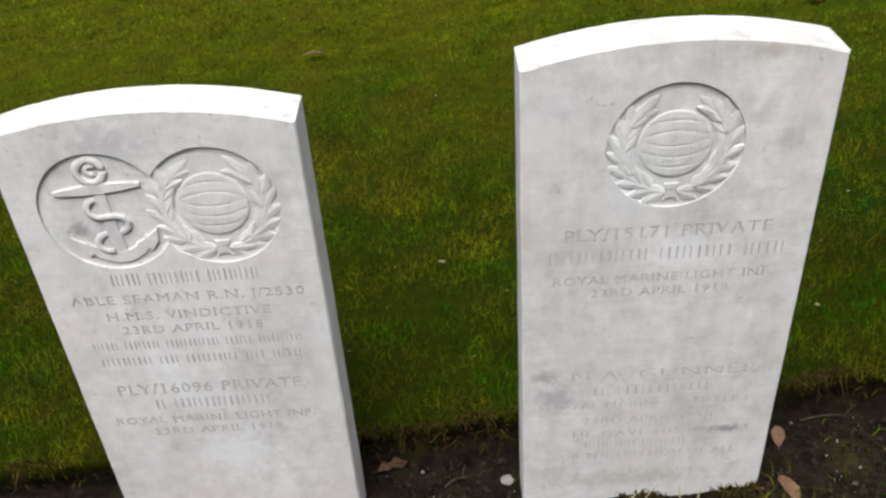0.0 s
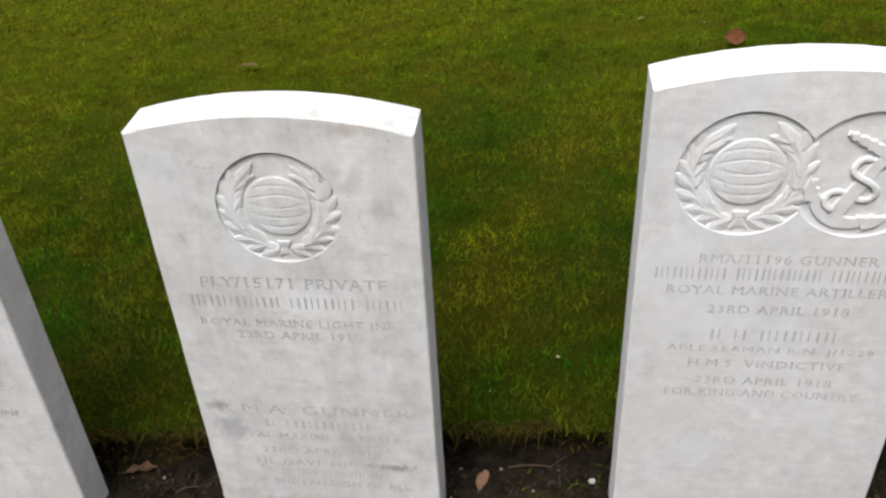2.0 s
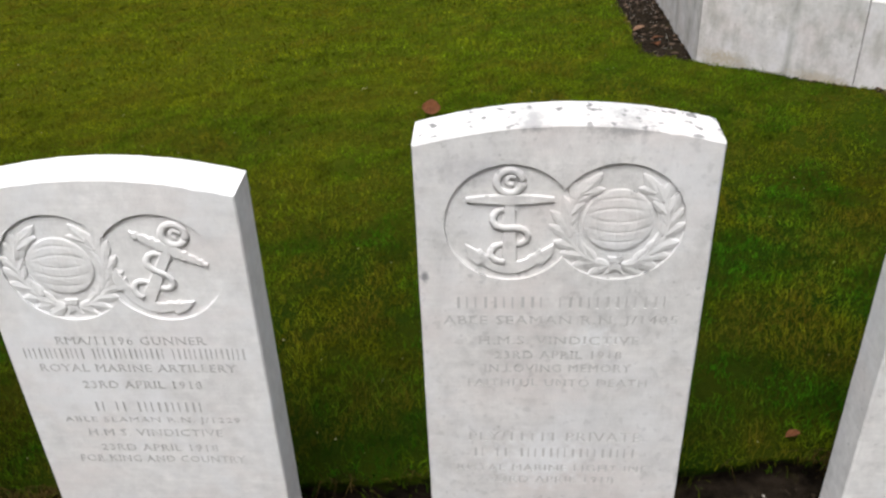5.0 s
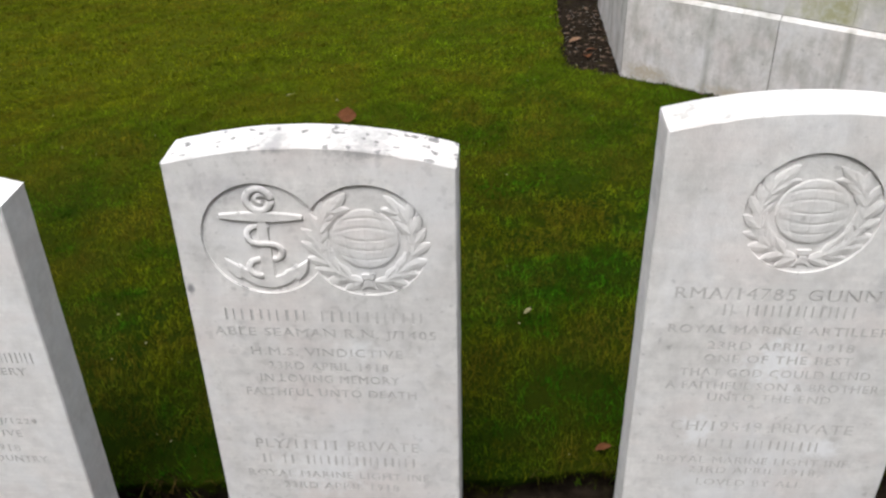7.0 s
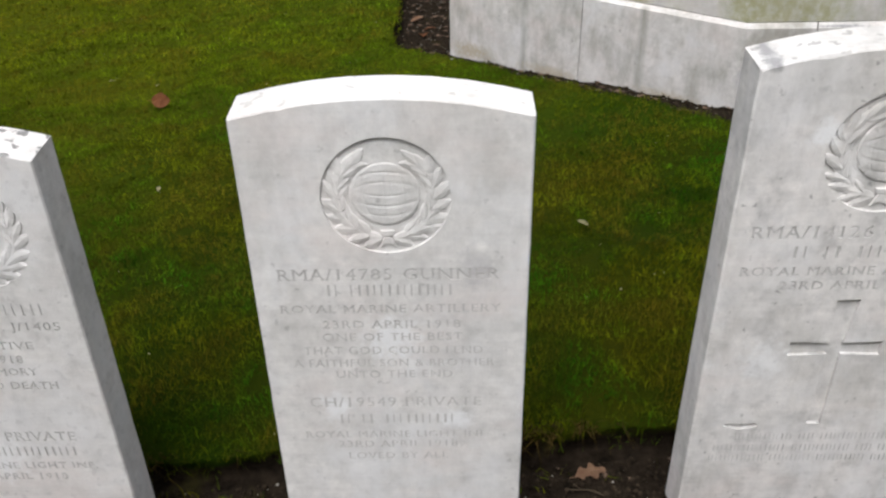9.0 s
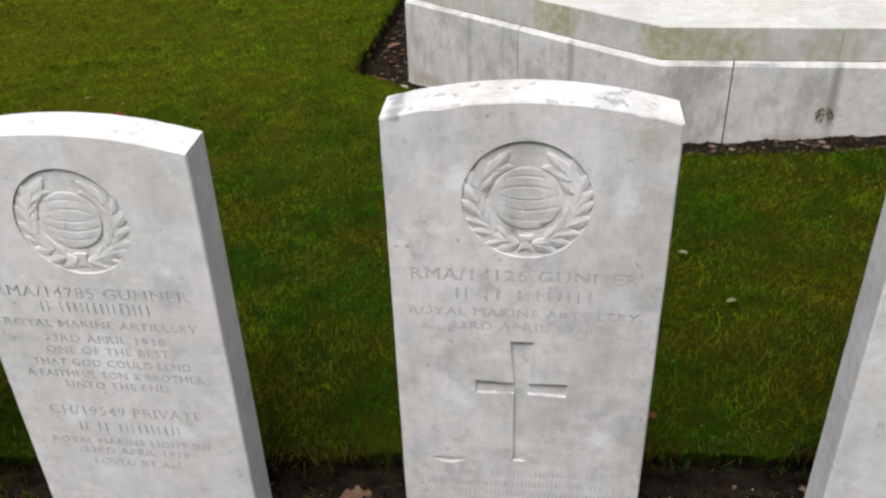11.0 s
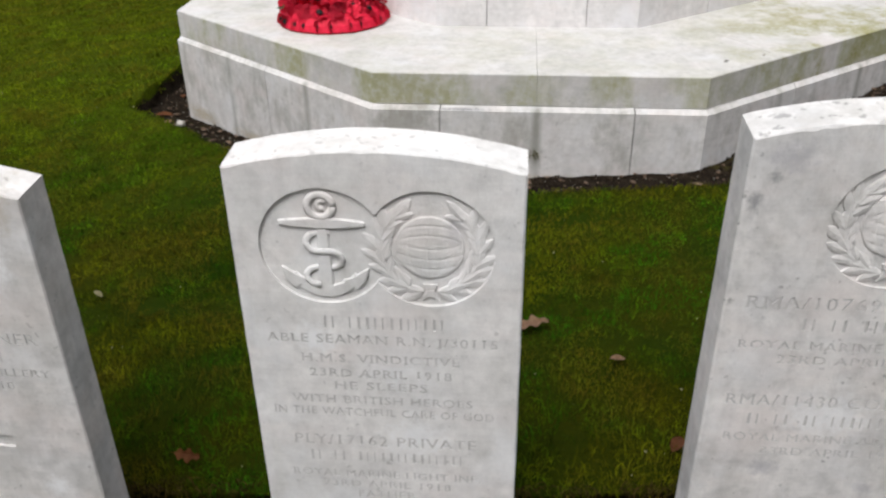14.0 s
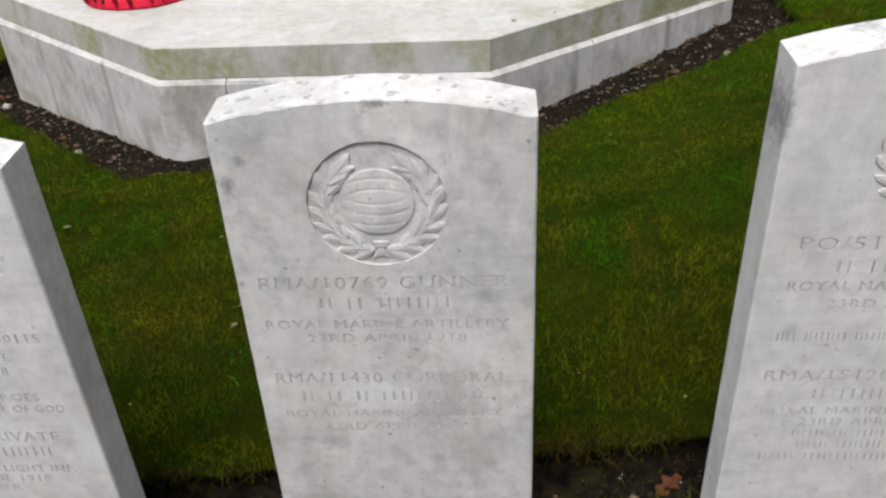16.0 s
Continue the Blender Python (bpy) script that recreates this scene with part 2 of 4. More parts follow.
def ground_material():
    """Mown turf and dark earth; the attribute bed runs from 0 on turf to 1 on earth."""
    m, nt, b = material("turf_and_earth", 1.0, 0.03)
    p = place(nt)
    a = nt.nodes.new("ShaderNodeAttribute")
    a.attribute_name = "bed"
    patch = ramp(nt, grain(nt, p, 2.2, 4), [(0.35, 0.0), (0.65, 1.0)])
    turf = blend(nt, patch, (0.010, 0.023, 0.001), (0.026, 0.027, 0.0012))
    east = ramp(nt, calc(nt, 'MULTIPLY', axis(nt, 0), 0.25), [(0.05, 0.0), (0.9, 1.0)])
    # shade near the stones is put into colour: turf yellows and lightens with y
    turf = blend(nt, far_light_tone(nt, p), turf, blend(nt, east, (0.066, 0.078, 0.003), (0.030, 0.058, 0.002)))
    turf = blend(nt, ramp(nt, grain(nt, p, 60.0, 4), [(0.45, 0.0), (0.75, 0.7)]), turf, (0.010, 0.015, 0.0007))
    earth = blend(nt, ramp(nt, grain(nt, p, 35.0, 6, 0.7), [(0.35, 0.0), (0.7, 1.0)]), (0.0055, 0.0042, 0.003), (0.027, 0.020, 0.014))
    moss = ramp(nt, grain(nt, p, 7.0, 4), [(0.58, 0.0), (0.68, 0.6)])
    earth = blend(nt, moss, earth, (0.045, 0.04, 0.012))
    edge = ramp(nt, blend(nt, 0.25, a.outputs["Fac"], grain(nt, p, 30.0, 3)), [(0.42, 0.0), (0.5, 1.0)])
    nt.links.new(blend(nt, edge, turf, earth), b.inputs["Base Color"])
    relief(nt, b, grain(nt, p, 90.0, 6, 0.7), 0.8, 0.01)
    return m


def blade_material():
    m, nt, b = material("grass_blade", 0.9, 0.02)
    p = place(nt)
    g = nt.nodes.new("ShaderNodeNewGeometry")
    patch = ramp(nt, grain(nt, p, 3.2, 6, 0.66), [(0.43, 0.0), (0.57, 1.0)])
    col = blend(nt, patch, (0.027, 0.098, 0.003), (0.108, 0.116, 0.004))
    east = ramp(nt, calc(nt, 'MULTIPLY', axis(nt, 0), 0.25), [(0.05, 0.0), (0.9, 1.0)])
    # blades carry the same painted brightening towards the far lawn
    col = blend(nt, far_light_tone(nt, p), col, blend(nt, east, (0.128, 0.150, 0.005), (0.064, 0.122, 0.004)))
    wide = ramp(nt, grain(nt, p, 0.9, 3), [(0.3, 0.80), (0.7, 1.22)])
    col = blend(nt, 1.0, col, wide, 'MULTIPLY')
    hollow = ramp(nt, grain(nt, p, 9.0, 5, 0.65), [(0.36, 0.42), (0.60, 1.16)])
    col = blend(nt, 1.0, col, hollow, 'MULTIPLY')
    tone = ramp(nt, g.outputs["Random Per Island"], [(0.0, 0.68), (0.5, 0.95), (0.9, 1.15), (1.0, 1.8)])
    col = blend(nt, 1.0, col, tone, 'MULTIPLY')
    rust = ramp(nt, grain(nt, p, 5.0, 5, 0.65), [(0.47, 0.0), (0.58, 1.0)])
    dry = ramp(nt, g.outputs["Random Per Island"], [(0.0, 0.4), (0.45, 0.4), (0.55, 0.9), (0.75, 0.35)])
    col = blend(nt, calc(nt, 'MULTIPLY', rust, dry), col, (0.118, 0.082, 0.010))
    nt.links.new(col, b.inputs["Base Color"])
    return m


def plain(name, a, c, scale, rough=0.8, spec=0.2, bump=0.3):
    m, nt, b = material(name, rough, spec)
    p = place(nt)
    n = grain(nt, p, scale, 5)
    col = blend(nt, ramp(nt, n, [(0.35, 0.0), (0.65, 1.0)]), a, c)
    o = nt.nodes.new("ShaderNodeObjectInfo")
    tone = ramp(nt, o.outputs["Random"], [(0.0, 0.8), (1.0, 1.15)])
    nt.links.new(blend(nt, 1.0, col, tone, 'MULTIPLY'), b.inputs["Base Color"])
    relief(nt, b, n, bump, 0.003)
    return m


GROUND, BLADE = ground_material(), blade_material()
RED = plain("poppy_red", (0.46, 0.006, 0.026), (0.60, 0.012, 0.045), 60, 0.65, 0.25)
BLACK = plain("poppy_centre_black", (0.010, 0.011, 0.010), (0.018, 0.018, 0.018), 80, 0.85, 0.08)
LEAF_TAN = plain("dry_leaf_tan", (0.25, 0.14, 0.085), (0.34, 0.21, 0.135), 60, 0.7)
LEAF_RUST = plain("dry_leaf_rust", (0.14, 0.05, 0.02), (0.22, 0.085, 0.033), 60, 0.7)
LITTER = plain("leaf_scraps", (0.045, 0.026, 0.016), (0.22, 0.15, 0.105), 22, 0.8)
LEAF_PALE = plain("pale_leaf", (0.27, 0.25, 0.13), (0.40, 0.36, 0.22), 60, 0.7)
PEBBLE = plain("white_grit", (0.26, 0.24, 0.21), (0.46, 0.44, 0.40), 30, 0.8)
CLOD = plain("earth_clod", (0.008, 0.006, 0.004), (0.038, 0.028, 0.019), 60, 0.95, 0.05)
GREEN = plain("green_plastic_netting", (0.006, 0.035, 0.03), (0.012, 0.05, 0.042), 50, 0.45, 0.4)
STRAW = plain("dry_grass_stalk", (0.42, 0.40, 0.22), (0.52, 0.50, 0.32), 50, 0.7)
DEAD = plain("dead_grass", (0.018, 0.016, 0.004), (0.085, 0.056, 0.014), 25, 0.9, 0.05)
WEED = plain("olive_moss", (0.055, 0.055, 0.018), (0.11, 0.10, 0.04), 70, 0.95, 0.05)
MOSS = plain("brown_moss", (0.03, 0.028, 0.006), (0.075, 0.042, 0.010), 70, 0.95, 0.05, 0.8)


# ---- mesh helpers ----
def part(name, bm, mat, parent, label="", m=None):
    me = bpy.data.meshes.new(name)
    bm.to_mesh(me)
    bm.free()
    for x in (mat if isinstance(mat, (list, tuple)) else (mat,)):
        me.materials.append(x)
    ob = new(name, me)
    ob.parent = parent
    if m is not None:
        ob.matrix_basis = m
    if label:
        tagged(ob, label)
    return ob


def piece(name, me, parent, m):
    ob = new(name, me)
    ob.parent = parent
    ob.matrix_basis = m
    return ob


def tube(bm, pts, radii, seg=8, flat=1.0):
    """A round bar along pts in the x, z plane; flat squeezes it along y."""
    rings = []
    n = len(pts)
    for i, (p, r) in enumerate(zip(pts, radii)):
        a, b = Vector(pts[max(i - 1, 0)]), Vector(pts[min(i + 1, n - 1)])
        t = (b - a).normalized()
        side = t.cross(Vector((0, 1, 0)))
        side = side.normalized() if side.length > 1e-6 else Vector((1, 0, 0))
        up = side.cross(t)
        rings.append([bm.verts.new(Vector(p) + side * math.cos(k * math.tau / seg) * r + up * math.sin(k * math.tau / seg) * r * flat) for k in range(seg)])
    for a, b in zip(rings, rings[1:]):
        for k in range(seg):
            f = bm.faces.new((a[k], a[(k + 1) % seg], b[(k + 1) % seg], b[k]))
            f.smooth = True
    bm.faces.new(rings[0][::-1])
    bm.faces.new(rings[-1])


def value_noise(x, y, scale, seed):
    """Smooth value noise in 0..1 on arrays."""
    rng = np.random.RandomState(seed)
    table = rng.rand(256, 256)
    u, v = x * scale + 1000.0, y * scale + 1000.0
    i, j = np.floor(u).astype(int), np.floor(v).astype(int)
    fu, fv = u - i, v - j
    fu, fv = fu * fu * (3 - 2 * fu), fv * fv * (3 - 2 * fv)
    t = lambda a, b: table[a % 256, b % 256]
    return (t(i, j) * (1 - fu) + t(i + 1, j) * fu) * (1 - fv) + (t(i, j + 1) * (1 - fu) + t(i + 1, j + 1) * fu) * fv


# ---- ground ----
ROW_FRONT = 0.56
BED = [(2.235, 5.7), (2.235, 3.34), (3.31, 2.37), (4.58, 2.345), (5.62, 3.17), (5.62, 5.7)]


def lawn_height(x, y):
    x = np.clip(x, -4, 9)
    return 0.022 + 0.073 * x + 0.025 * np.clip(y, -3, 2.5)


def soil_height(x, y):
    x = np.clip(x, -4, 9)
    near = -0.03 + 0.078 * x
    return np.where(y > 1.7, lawn_height(x, y) - 0.082 + 0.035 * np.clip((x - 4.5) / 0.8, 0, 1), near)


def row_back(x):
    return 1.082 + 0.013 * np.clip(x, 0, 7)


def bed_depth(x, y):
    """Metres inside the nearest planting bed, negative on turf."""
    wob = 0.018 * (value_noise(x, y, 7.0, 5) - 0.5) + 0.012 * (value_noise(x, y, 23.0, 6) - 0.5)
    row = np.minimum(row_back(x) - y, y - ROW_FRONT)
    ring = np.full_like(x, 1e9)
    n = len(BED)
    for k in range(n):
        (ax, ay), (bx, by) = BED[k], BED[(k + 1) % n]
        d = math.hypot(bx - ax, by - ay)
        ring = np.minimum(ring, ((bx - ax) * (y - ay) - (by - ay) * (x - ax)) / d)
    return np.maximum(row, ring) + wob


def ground_height(x, y):
    d = bed_depth(x, y)
    k = np.clip((d + 0.002) / 0.014, 0, 1)
    k = k * k * (3 - 2 * k)
    lawn = lawn_height(x, y) + 0.014 * (value_noise(x, y, 2.6, 1) - 0.5) + 0.008 * (value_noise(x, y, 9.0, 2) - 0.5)
    soil = soil_height(x, y) + 0.018 * (value_noise(x, y, 12.0, 3) - 0.5) + 0.010 * (value_noise(x, y, 34.0, 4) - 0.5)
    return lawn * (1 - k) + soil * k, np.clip(d / 0.03 + 0.35, 0, 1)


def lines(far_a, a, b, far_b, step):
    return np.concatenate([far_a, np.arange(a, b, step), far_b])


gx = lines(np.array([-400, -150, -60, -25, -12, -6, -3.5]), -2.4, 7.2, np.array([7.5, 9, 14, 28, 60, 150, 400]), 0.02)
gy = lines(np.concatenate([[-400, -150, -60, -25, -10, -4, -1.5, 0.0], np.arange(0.5, 1.04, 0.02), np.arange(1.04, 1.2, 0.006)]), 1.2, 6.0, np.array([6.4, 8, 12, 25, 60, 150, 400]), 0.02)
GX, GY = np.meshgrid(gx, gy)
GZ, GB = ground_height(GX.ravel(), GY.ravel())


def undercut(x, y):
    """Draws the earth just inside a bed back under the cut turf."""
    d, e = bed_depth(x, y), 0.012
    ax, ay = bed_depth(x + e, y) - bed_depth(x - e, y), bed_depth(x, y + e) - bed_depth(x, y - e)
    size = np.maximum(np.hypot(ax, ay), 1e-6)
    pull = 0.05 * np.clip((d + 0.002) / 0.014, 0, 1) * np.exp(-np.clip(d, 0, 1) / 0.045) * (y > 0.9)
    return x - ax / size * pull, y - ay / size * pull


UX, UY = undercut(GX.ravel(), GY.ravel())


def sheet(name, verts, quads, mat):
    me = bpy.data.meshes.new(name)
    n, q = len(verts), len(quads)
    k = quads.shape[1]
    me.vertices.add(n)
    me.vertices.foreach_set("co", verts.astype(np.float32).ravel())
    me.loops.add(q * k)
    me.loops.foreach_set("vertex_index", quads.astype(np.int32).ravel())
    me.polygons.add(q)
    me.polygons.foreach_set("loop_start", np.arange(0, q * k, k, dtype=np.int32))
    me.update(calc_edges=True)
    me.materials.append(mat)
    return new(name, me)


w = len(gx)
ii, jj = np.meshgrid(np.arange(w - 1), np.arange(len(gy) - 1))
base = (jj * w + ii).ravel()
ground = sheet("ground", np.column_stack([UX, UY, GZ]), np.column_stack([base, base + 1, base + w + 1, base + w]), GROUND)
att = ground.data.attributes.new("bed", 'FLOAT', 'POINT')
att.data.foreach_set("value", GB.astype(np.float32))
ground.data.polygons.foreach_set("use_smooth", np.ones(len(ground.data.polygons), dtype=bool))
tagged(ground, "sloping mown lawn with dark earth beds cut into it", "ground", kind="structure")


def zg(x, y):
    return float(ground_height(np.array([x]), np.array([y]))[0][0])


# ---- unseen walls, added to block low sky light behind and around the walk ----
UNSEEN_WALL = plain("unseen_dark_wall", (0.085, 0.065, 0.05), (0.14, 0.11, 0.085), 9, 0.95, 0.1, 0.6)
bm = bmesh.new()
bmesh.ops.create_cube(bm, size=1, matrix=Matrix.Translation((2.5, -1.95, 1.13)) @ Matrix.Diagonal((20.4, 0.3, 2.92, 1)))
bmesh.ops.create_cube(bm, size=1, matrix=Matrix.Translation((2.5, -1.95, 2.63)) @ Matrix.Diagonal((20.4, 0.38, 0.08, 1)))
bmesh.ops.bevel(bm, geom=bm.edges[:], offset=0.01, segments=1, affect='EDGES')
wall = part("wall_south", bm, UNSEEN_WALL, None)
tagged(wall, "added unseen dark wall with a plain coping, blocking low sky", "wall", kind="structure")
# three more walls added out of view, to dim the stones' sides and grass
for name, at, size in (("wall_west", (-7.5, 6.0, 1.6), (0.3, 16.2, 5.4)), ("wall_east", (12.5, 6.0, 2.2), (0.3, 16.2, 5.4)), ("wall_north", (2.5, 14.2, 1.9), (20.4, 0.3, 5.4))):
    bm = bmesh.new()
    bmesh.ops.create_cube(bm, size=1, matrix=Matrix.Translation(at) @ Matrix.Diagonal((*size, 1)))
    bmesh.ops.bevel(bm, geom=bm.edges[:], offset=0.02, segments=1, affect='EDGES')
    tagged(part(name, bm, UNSEEN_WALL, None), "added unseen dark wall blocking low sky round the lawn", "wall", kind="structure")


# ---- headstones ----
WIDTH, THICK, RISE, FRONT, CHAMFER = 0.388, 0.069, 0.026, 0.953, 0.0022


def glyph_loops(text):
    """Boundary edges of a line of capitals, at cap height 1 and starting at x = 0."""
    cu = bpy.data.curves.new("line", 'FONT')
    cu.body, cu.size, cu.resolution_u, cu.space_character = text, 1.0, 2, 1.12
    ob = new("line", cu)
    bpy.context.view_layer.update()
    me = bpy.data.meshes.new_from_object(ob.evaluated_get(bpy.context.evaluated_depsgraph_get()))
    used = {}
    for poly in me.polygons:
        for key in poly.edge_keys:
            used[key] = used.get(key, 0) + 1
    co = np.array([v.co[:2] for v in me.vertices])
    edges = np.array([k for k, c in used.items() if c == 1])
    bpy.data.objects.remove(ob)
    bpy.data.curves.remove(cu)
    bpy.data.meshes.remove(me)
    keep = np.unique(edges)
    back = {int(o): i for i, o in enumerate(keep)}
    co = co[keep]
    co -= co.min(axis=0)
    co /= co[:, 1].max()
    return co, np.array([(back[int(a)], back[int(b)]) for a, b in edges])


def bar_loops(words):
    """Rows of plain upright bars, one or two for each letter of words of the given lengths."""
    co, ed, x = [], [], 0.0
    for n in words:
        for _ in range(n):
            strokes = (((0.0, 0.12), (0.38, 0.45)), ((0.06, 0.19),), ((0.0, 0.07), (0.42, 0.54)), ((0.05, 0.17), (0.33, 0.40)))[len(co) // 4 % 4]
            for a, b in ((x + p, x + q) for p, q in strokes):
                k = len(co)
                co += [(a, 0.0), (b, 0.0), (b, 1.0), (a, 1.0)]
                ed += [(k, k + 1), (k + 1, k + 2), (k + 2, k + 3), (k + 3, k)]
            x += 0.30 + strokes[-1][1]
        x += 0.45
    return np.array(co), np.array(ed)


def serif_loops(co, ed):
    """Small feet and heads across the ends of the upright strokes."""
    out, loops = [], []
    for a, b in ed:
        (x0, z0), (x1, z1) = co[a], co[b]
        wide = abs(x1 - x0)
        if abs(z1 - z0) > 1e-3 or not 0.04 < wide < 0.3 or 0.06 < z0 < 0.9:
            continue
        lo, hi = min(x0, x1) - 0.075, max(x0, x1) + 0.075
        base, top = (z0, z0 + 0.075) if z0 < 0.5 else (z0 - 0.075, z0)
        k = len(out)
        out += [(lo, base), (hi, base), (hi, top), (lo, top)]
        loops += [(k, k + 1), (k + 1, k + 2), (k + 2, k + 3), (k + 3, k)]
    return np.array(out).reshape(-1, 2), np.array(loops, dtype=int).reshape(-1, 2)


def inside(px, pz, co, ed):
    """Even-odd test of points against a set of closed edges."""
    out = np.zeros(len(px), dtype=bool)
    if len(ed) == 0:
        return out
    a, b = co[ed[:, 0]], co[ed[:, 1]]
    for s in range(0, len(px), 800):
        x, z = px[s:s + 800, None], pz[s:s + 800, None]
        hit = (a[None, :, 1] > z) != (b[None, :, 1] > z)
        dz = np.where(b[:, 1] == a[:, 1], 1e-12, b[:, 1] - a[:, 1])
        xi = a[None, :, 0] + (z - a[None, :, 1]) / dz[None] * (b[None, :, 0] - a[None, :, 0])
        out[s:s + 800] = (np.sum(hit & (x < xi), axis=1) % 2) == 1
    return out


def closed(n):
    return np.array([(i, (i + 1) % n) for i in range(n)])


def badge_outline(kind, drop, r, c):
    if kind == "single":
        return np.array([(r * math.cos(k * math.tau / 72), drop + r * math.sin(k * math.tau / 72)) for k in range(72)])
    a0 = math.acos(c / r)
    right = [(c + r * math.cos(a), drop + r * math.sin(a)) for a in np.linspace(-math.pi + a0, math.pi - a0, 60)]
    left = [(-c + r * math.cos(a), drop + r * math.sin(a)) for a in np.linspace(a0, math.tau - a0, 60)]
    return np.array(right[:-1] + left[:-1])


def slab_mesh(h, rows, kind, drop, r, c, cross, rng, width=WIDTH, foot=0.12):
    """The upright slab with a curved head, its badge sunk and its lettering cut into the face."""
    hw = width / 2

    def outline(inset, seed):
        rr = np.random.RandomState(seed)
        pts = [(-hw + inset, -foot), (hw - inset, -foot)]
        pts += [(hw - inset, z) for z in np.linspace(-foot, h - 0.008, 22)[1:]]
        pts += [(x, h + RISE * (1 - (x / hw) ** 2) - inset) for x in np.linspace(hw - inset, -hw + inset, 31)]
        pts += [(-hw + inset, z) for z in np.linspace(h - 0.008, -foot, 22)[:-1]]
        pts = np.array(pts)
        pts = pts + (rr.rand(*pts.shape) - 0.5) * 0.0007
        if inset:
            for k in rr.randint(4, len(pts) - 4, 9 if rng in (8, 10) else 5):
                way = np.array([0.0, h * 0.5]) - pts[k]
                pts[k] += way / np.hypot(*way) * rr.uniform(0.0008, 0.0035 if rng in (8, 10) else 0.002)
        return pts
    front = outline(CHAMFER, rng)
    full = outline(0.0, rng)
    groups = {"out": (front, closed(len(front)))}
    if kind:
        o = badge_outline(kind, h + drop, r, c)
        groups["badge"] = (o, closed(len(o)))
    if cross:
        cx, top, arm, bot, hs, a = cross
        t = 0.0105
        o = np.array([(cx - t, h + bot), (cx - t * 1.8, h + bot - 0.001), (cx + t * 1.8, h + bot - 0.001), (cx + t, h + bot), (cx + t, h + arm - t),
                      (cx + hs, h + arm - t * 1.2), (cx + hs, h + arm + t * 1.2), (cx + t, h + arm + t), (cx + t * 1.6, h + top), (cx - t * 1.6, h + top),
                      (cx - t, h + arm + t), (cx - hs, h + arm + t * 1.2), (cx - hs, h + arm - t * 1.2), (cx - t, h + arm - t)])
        chip = np.array([(-0.115 + 0.027 * math.cos(a), h - 0.585 + 0.006 * math.sin(a) * (1 + 0.4 * math.sin(3 * a))) for a in np.linspace(0, math.tau, 15)[:-1]])
        groups["cross"] = (np.concatenate([o, chip]), np.concatenate([closed(len(o)), closed(len(chip)) + len(o)]))
    cut = {"letter": ([], []), "serif": ([], [])}
    for text, zc, cap, wide, cxo in rows:
        plain_bars = isinstance(text, tuple)
        co, ed = bar_loops(text) if plain_bars else glyph_loops(text)
        size, at = np.array([wide / co[:, 0].max(), cap]), np.array([cxo - wide / 2, h + zc - cap / 2])
        lots = [("letter", co, ed)] + ([] if plain_bars else [("serif", *serif_loops(co, ed))])
        for name, pts, loops in lots:
            lc, le = cut[name]
            le.append(loops + sum(len(q) for q in lc))
            lc.append(pts * size + at)
    for name, (lc, le) in cut.items():
        if lc:
            groups[name] = (np.concatenate(lc), np.concatenate(le))
    allc, alle, k = [], [], 0
    for co, ed in groups.values():
        allc.append(co)
        alle.append(ed + k)
        k += len(co)
    from mathutils import geometry
    vs, es, fs, _, _, _ = geometry.delaunay_2d_cdt([Vector(p) for p in np.concatenate(allc)], [tuple(map(int, e)) for e in np.concatenate(alle)], [], 0, 1e-7)
    co = np.array([v[:] for v in vs])
    tri = np.array(fs)
    mid = co[tri].mean(axis=1)
    cls = np.zeros(len(tri), dtype=int)
    for n, name in ((1, "badge"), (2, "cross"), (3, "letter"), (3, "serif")):
        if name in groups:
            cls[inside(mid[:, 0], mid[:, 1], *groups[name])] = n
    keep = inside(mid[:, 0], mid[:, 1], *groups["out"])
    depth = {0: 0.0, 1: 0.0036, 2: 0.0052, 3: 0.0014}
    bm = bmesh.new()
    made = {}

    def vert(i, c):
        if (i, c) not in made:
            made[(i, c)] = bm.verts.new((co[i][0], depth[c], co[i][1]))
        return made[(i, c)]
    edge_cls = {}
    for f, c, ok in zip(tri, cls, keep):
        if not ok:
            continue
        c = int(c)
        try:
            face = bm.faces.new([vert(int(i), c) for i in f])
        except ValueError:
            continue
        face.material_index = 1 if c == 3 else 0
        for a, b in ((f[0], f[1]), (f[1], f[2]), (f[2], f[0])):
            edge_cls.setdefault((min(a, b), max(a, b)), set()).add(c)
    for (a, b), cs in edge_cls.items():
        if len(cs) == 2:
            c0, c1 = sorted(cs)
            f = bm.faces.new((vert(int(a), c0), vert(int(b), c0), vert(int(b), c1), vert(int(a), c1)))
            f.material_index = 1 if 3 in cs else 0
    n = len(front)
    rings = []
    for pts, y in ((front, 0.0), (full, CHAMFER), (full, THICK - CHAMFER), (front, THICK)):
        rings.append([bm.verts.new((p[0], y, p[1] + (0.005 * y / THICK if p[1] > h - 0.01 else 0))) for p in pts])
    for ra, rb in zip(rings, rings[1:]):
        for i in range(n):
            bm.faces.new((ra[i], ra[(i + 1) % n], rb[(i + 1) % n], rb[i]))
    bm.faces.new(rings[-1])
    bmesh.ops.recalc_face_normals(bm, faces=bm.faces)
    return bm


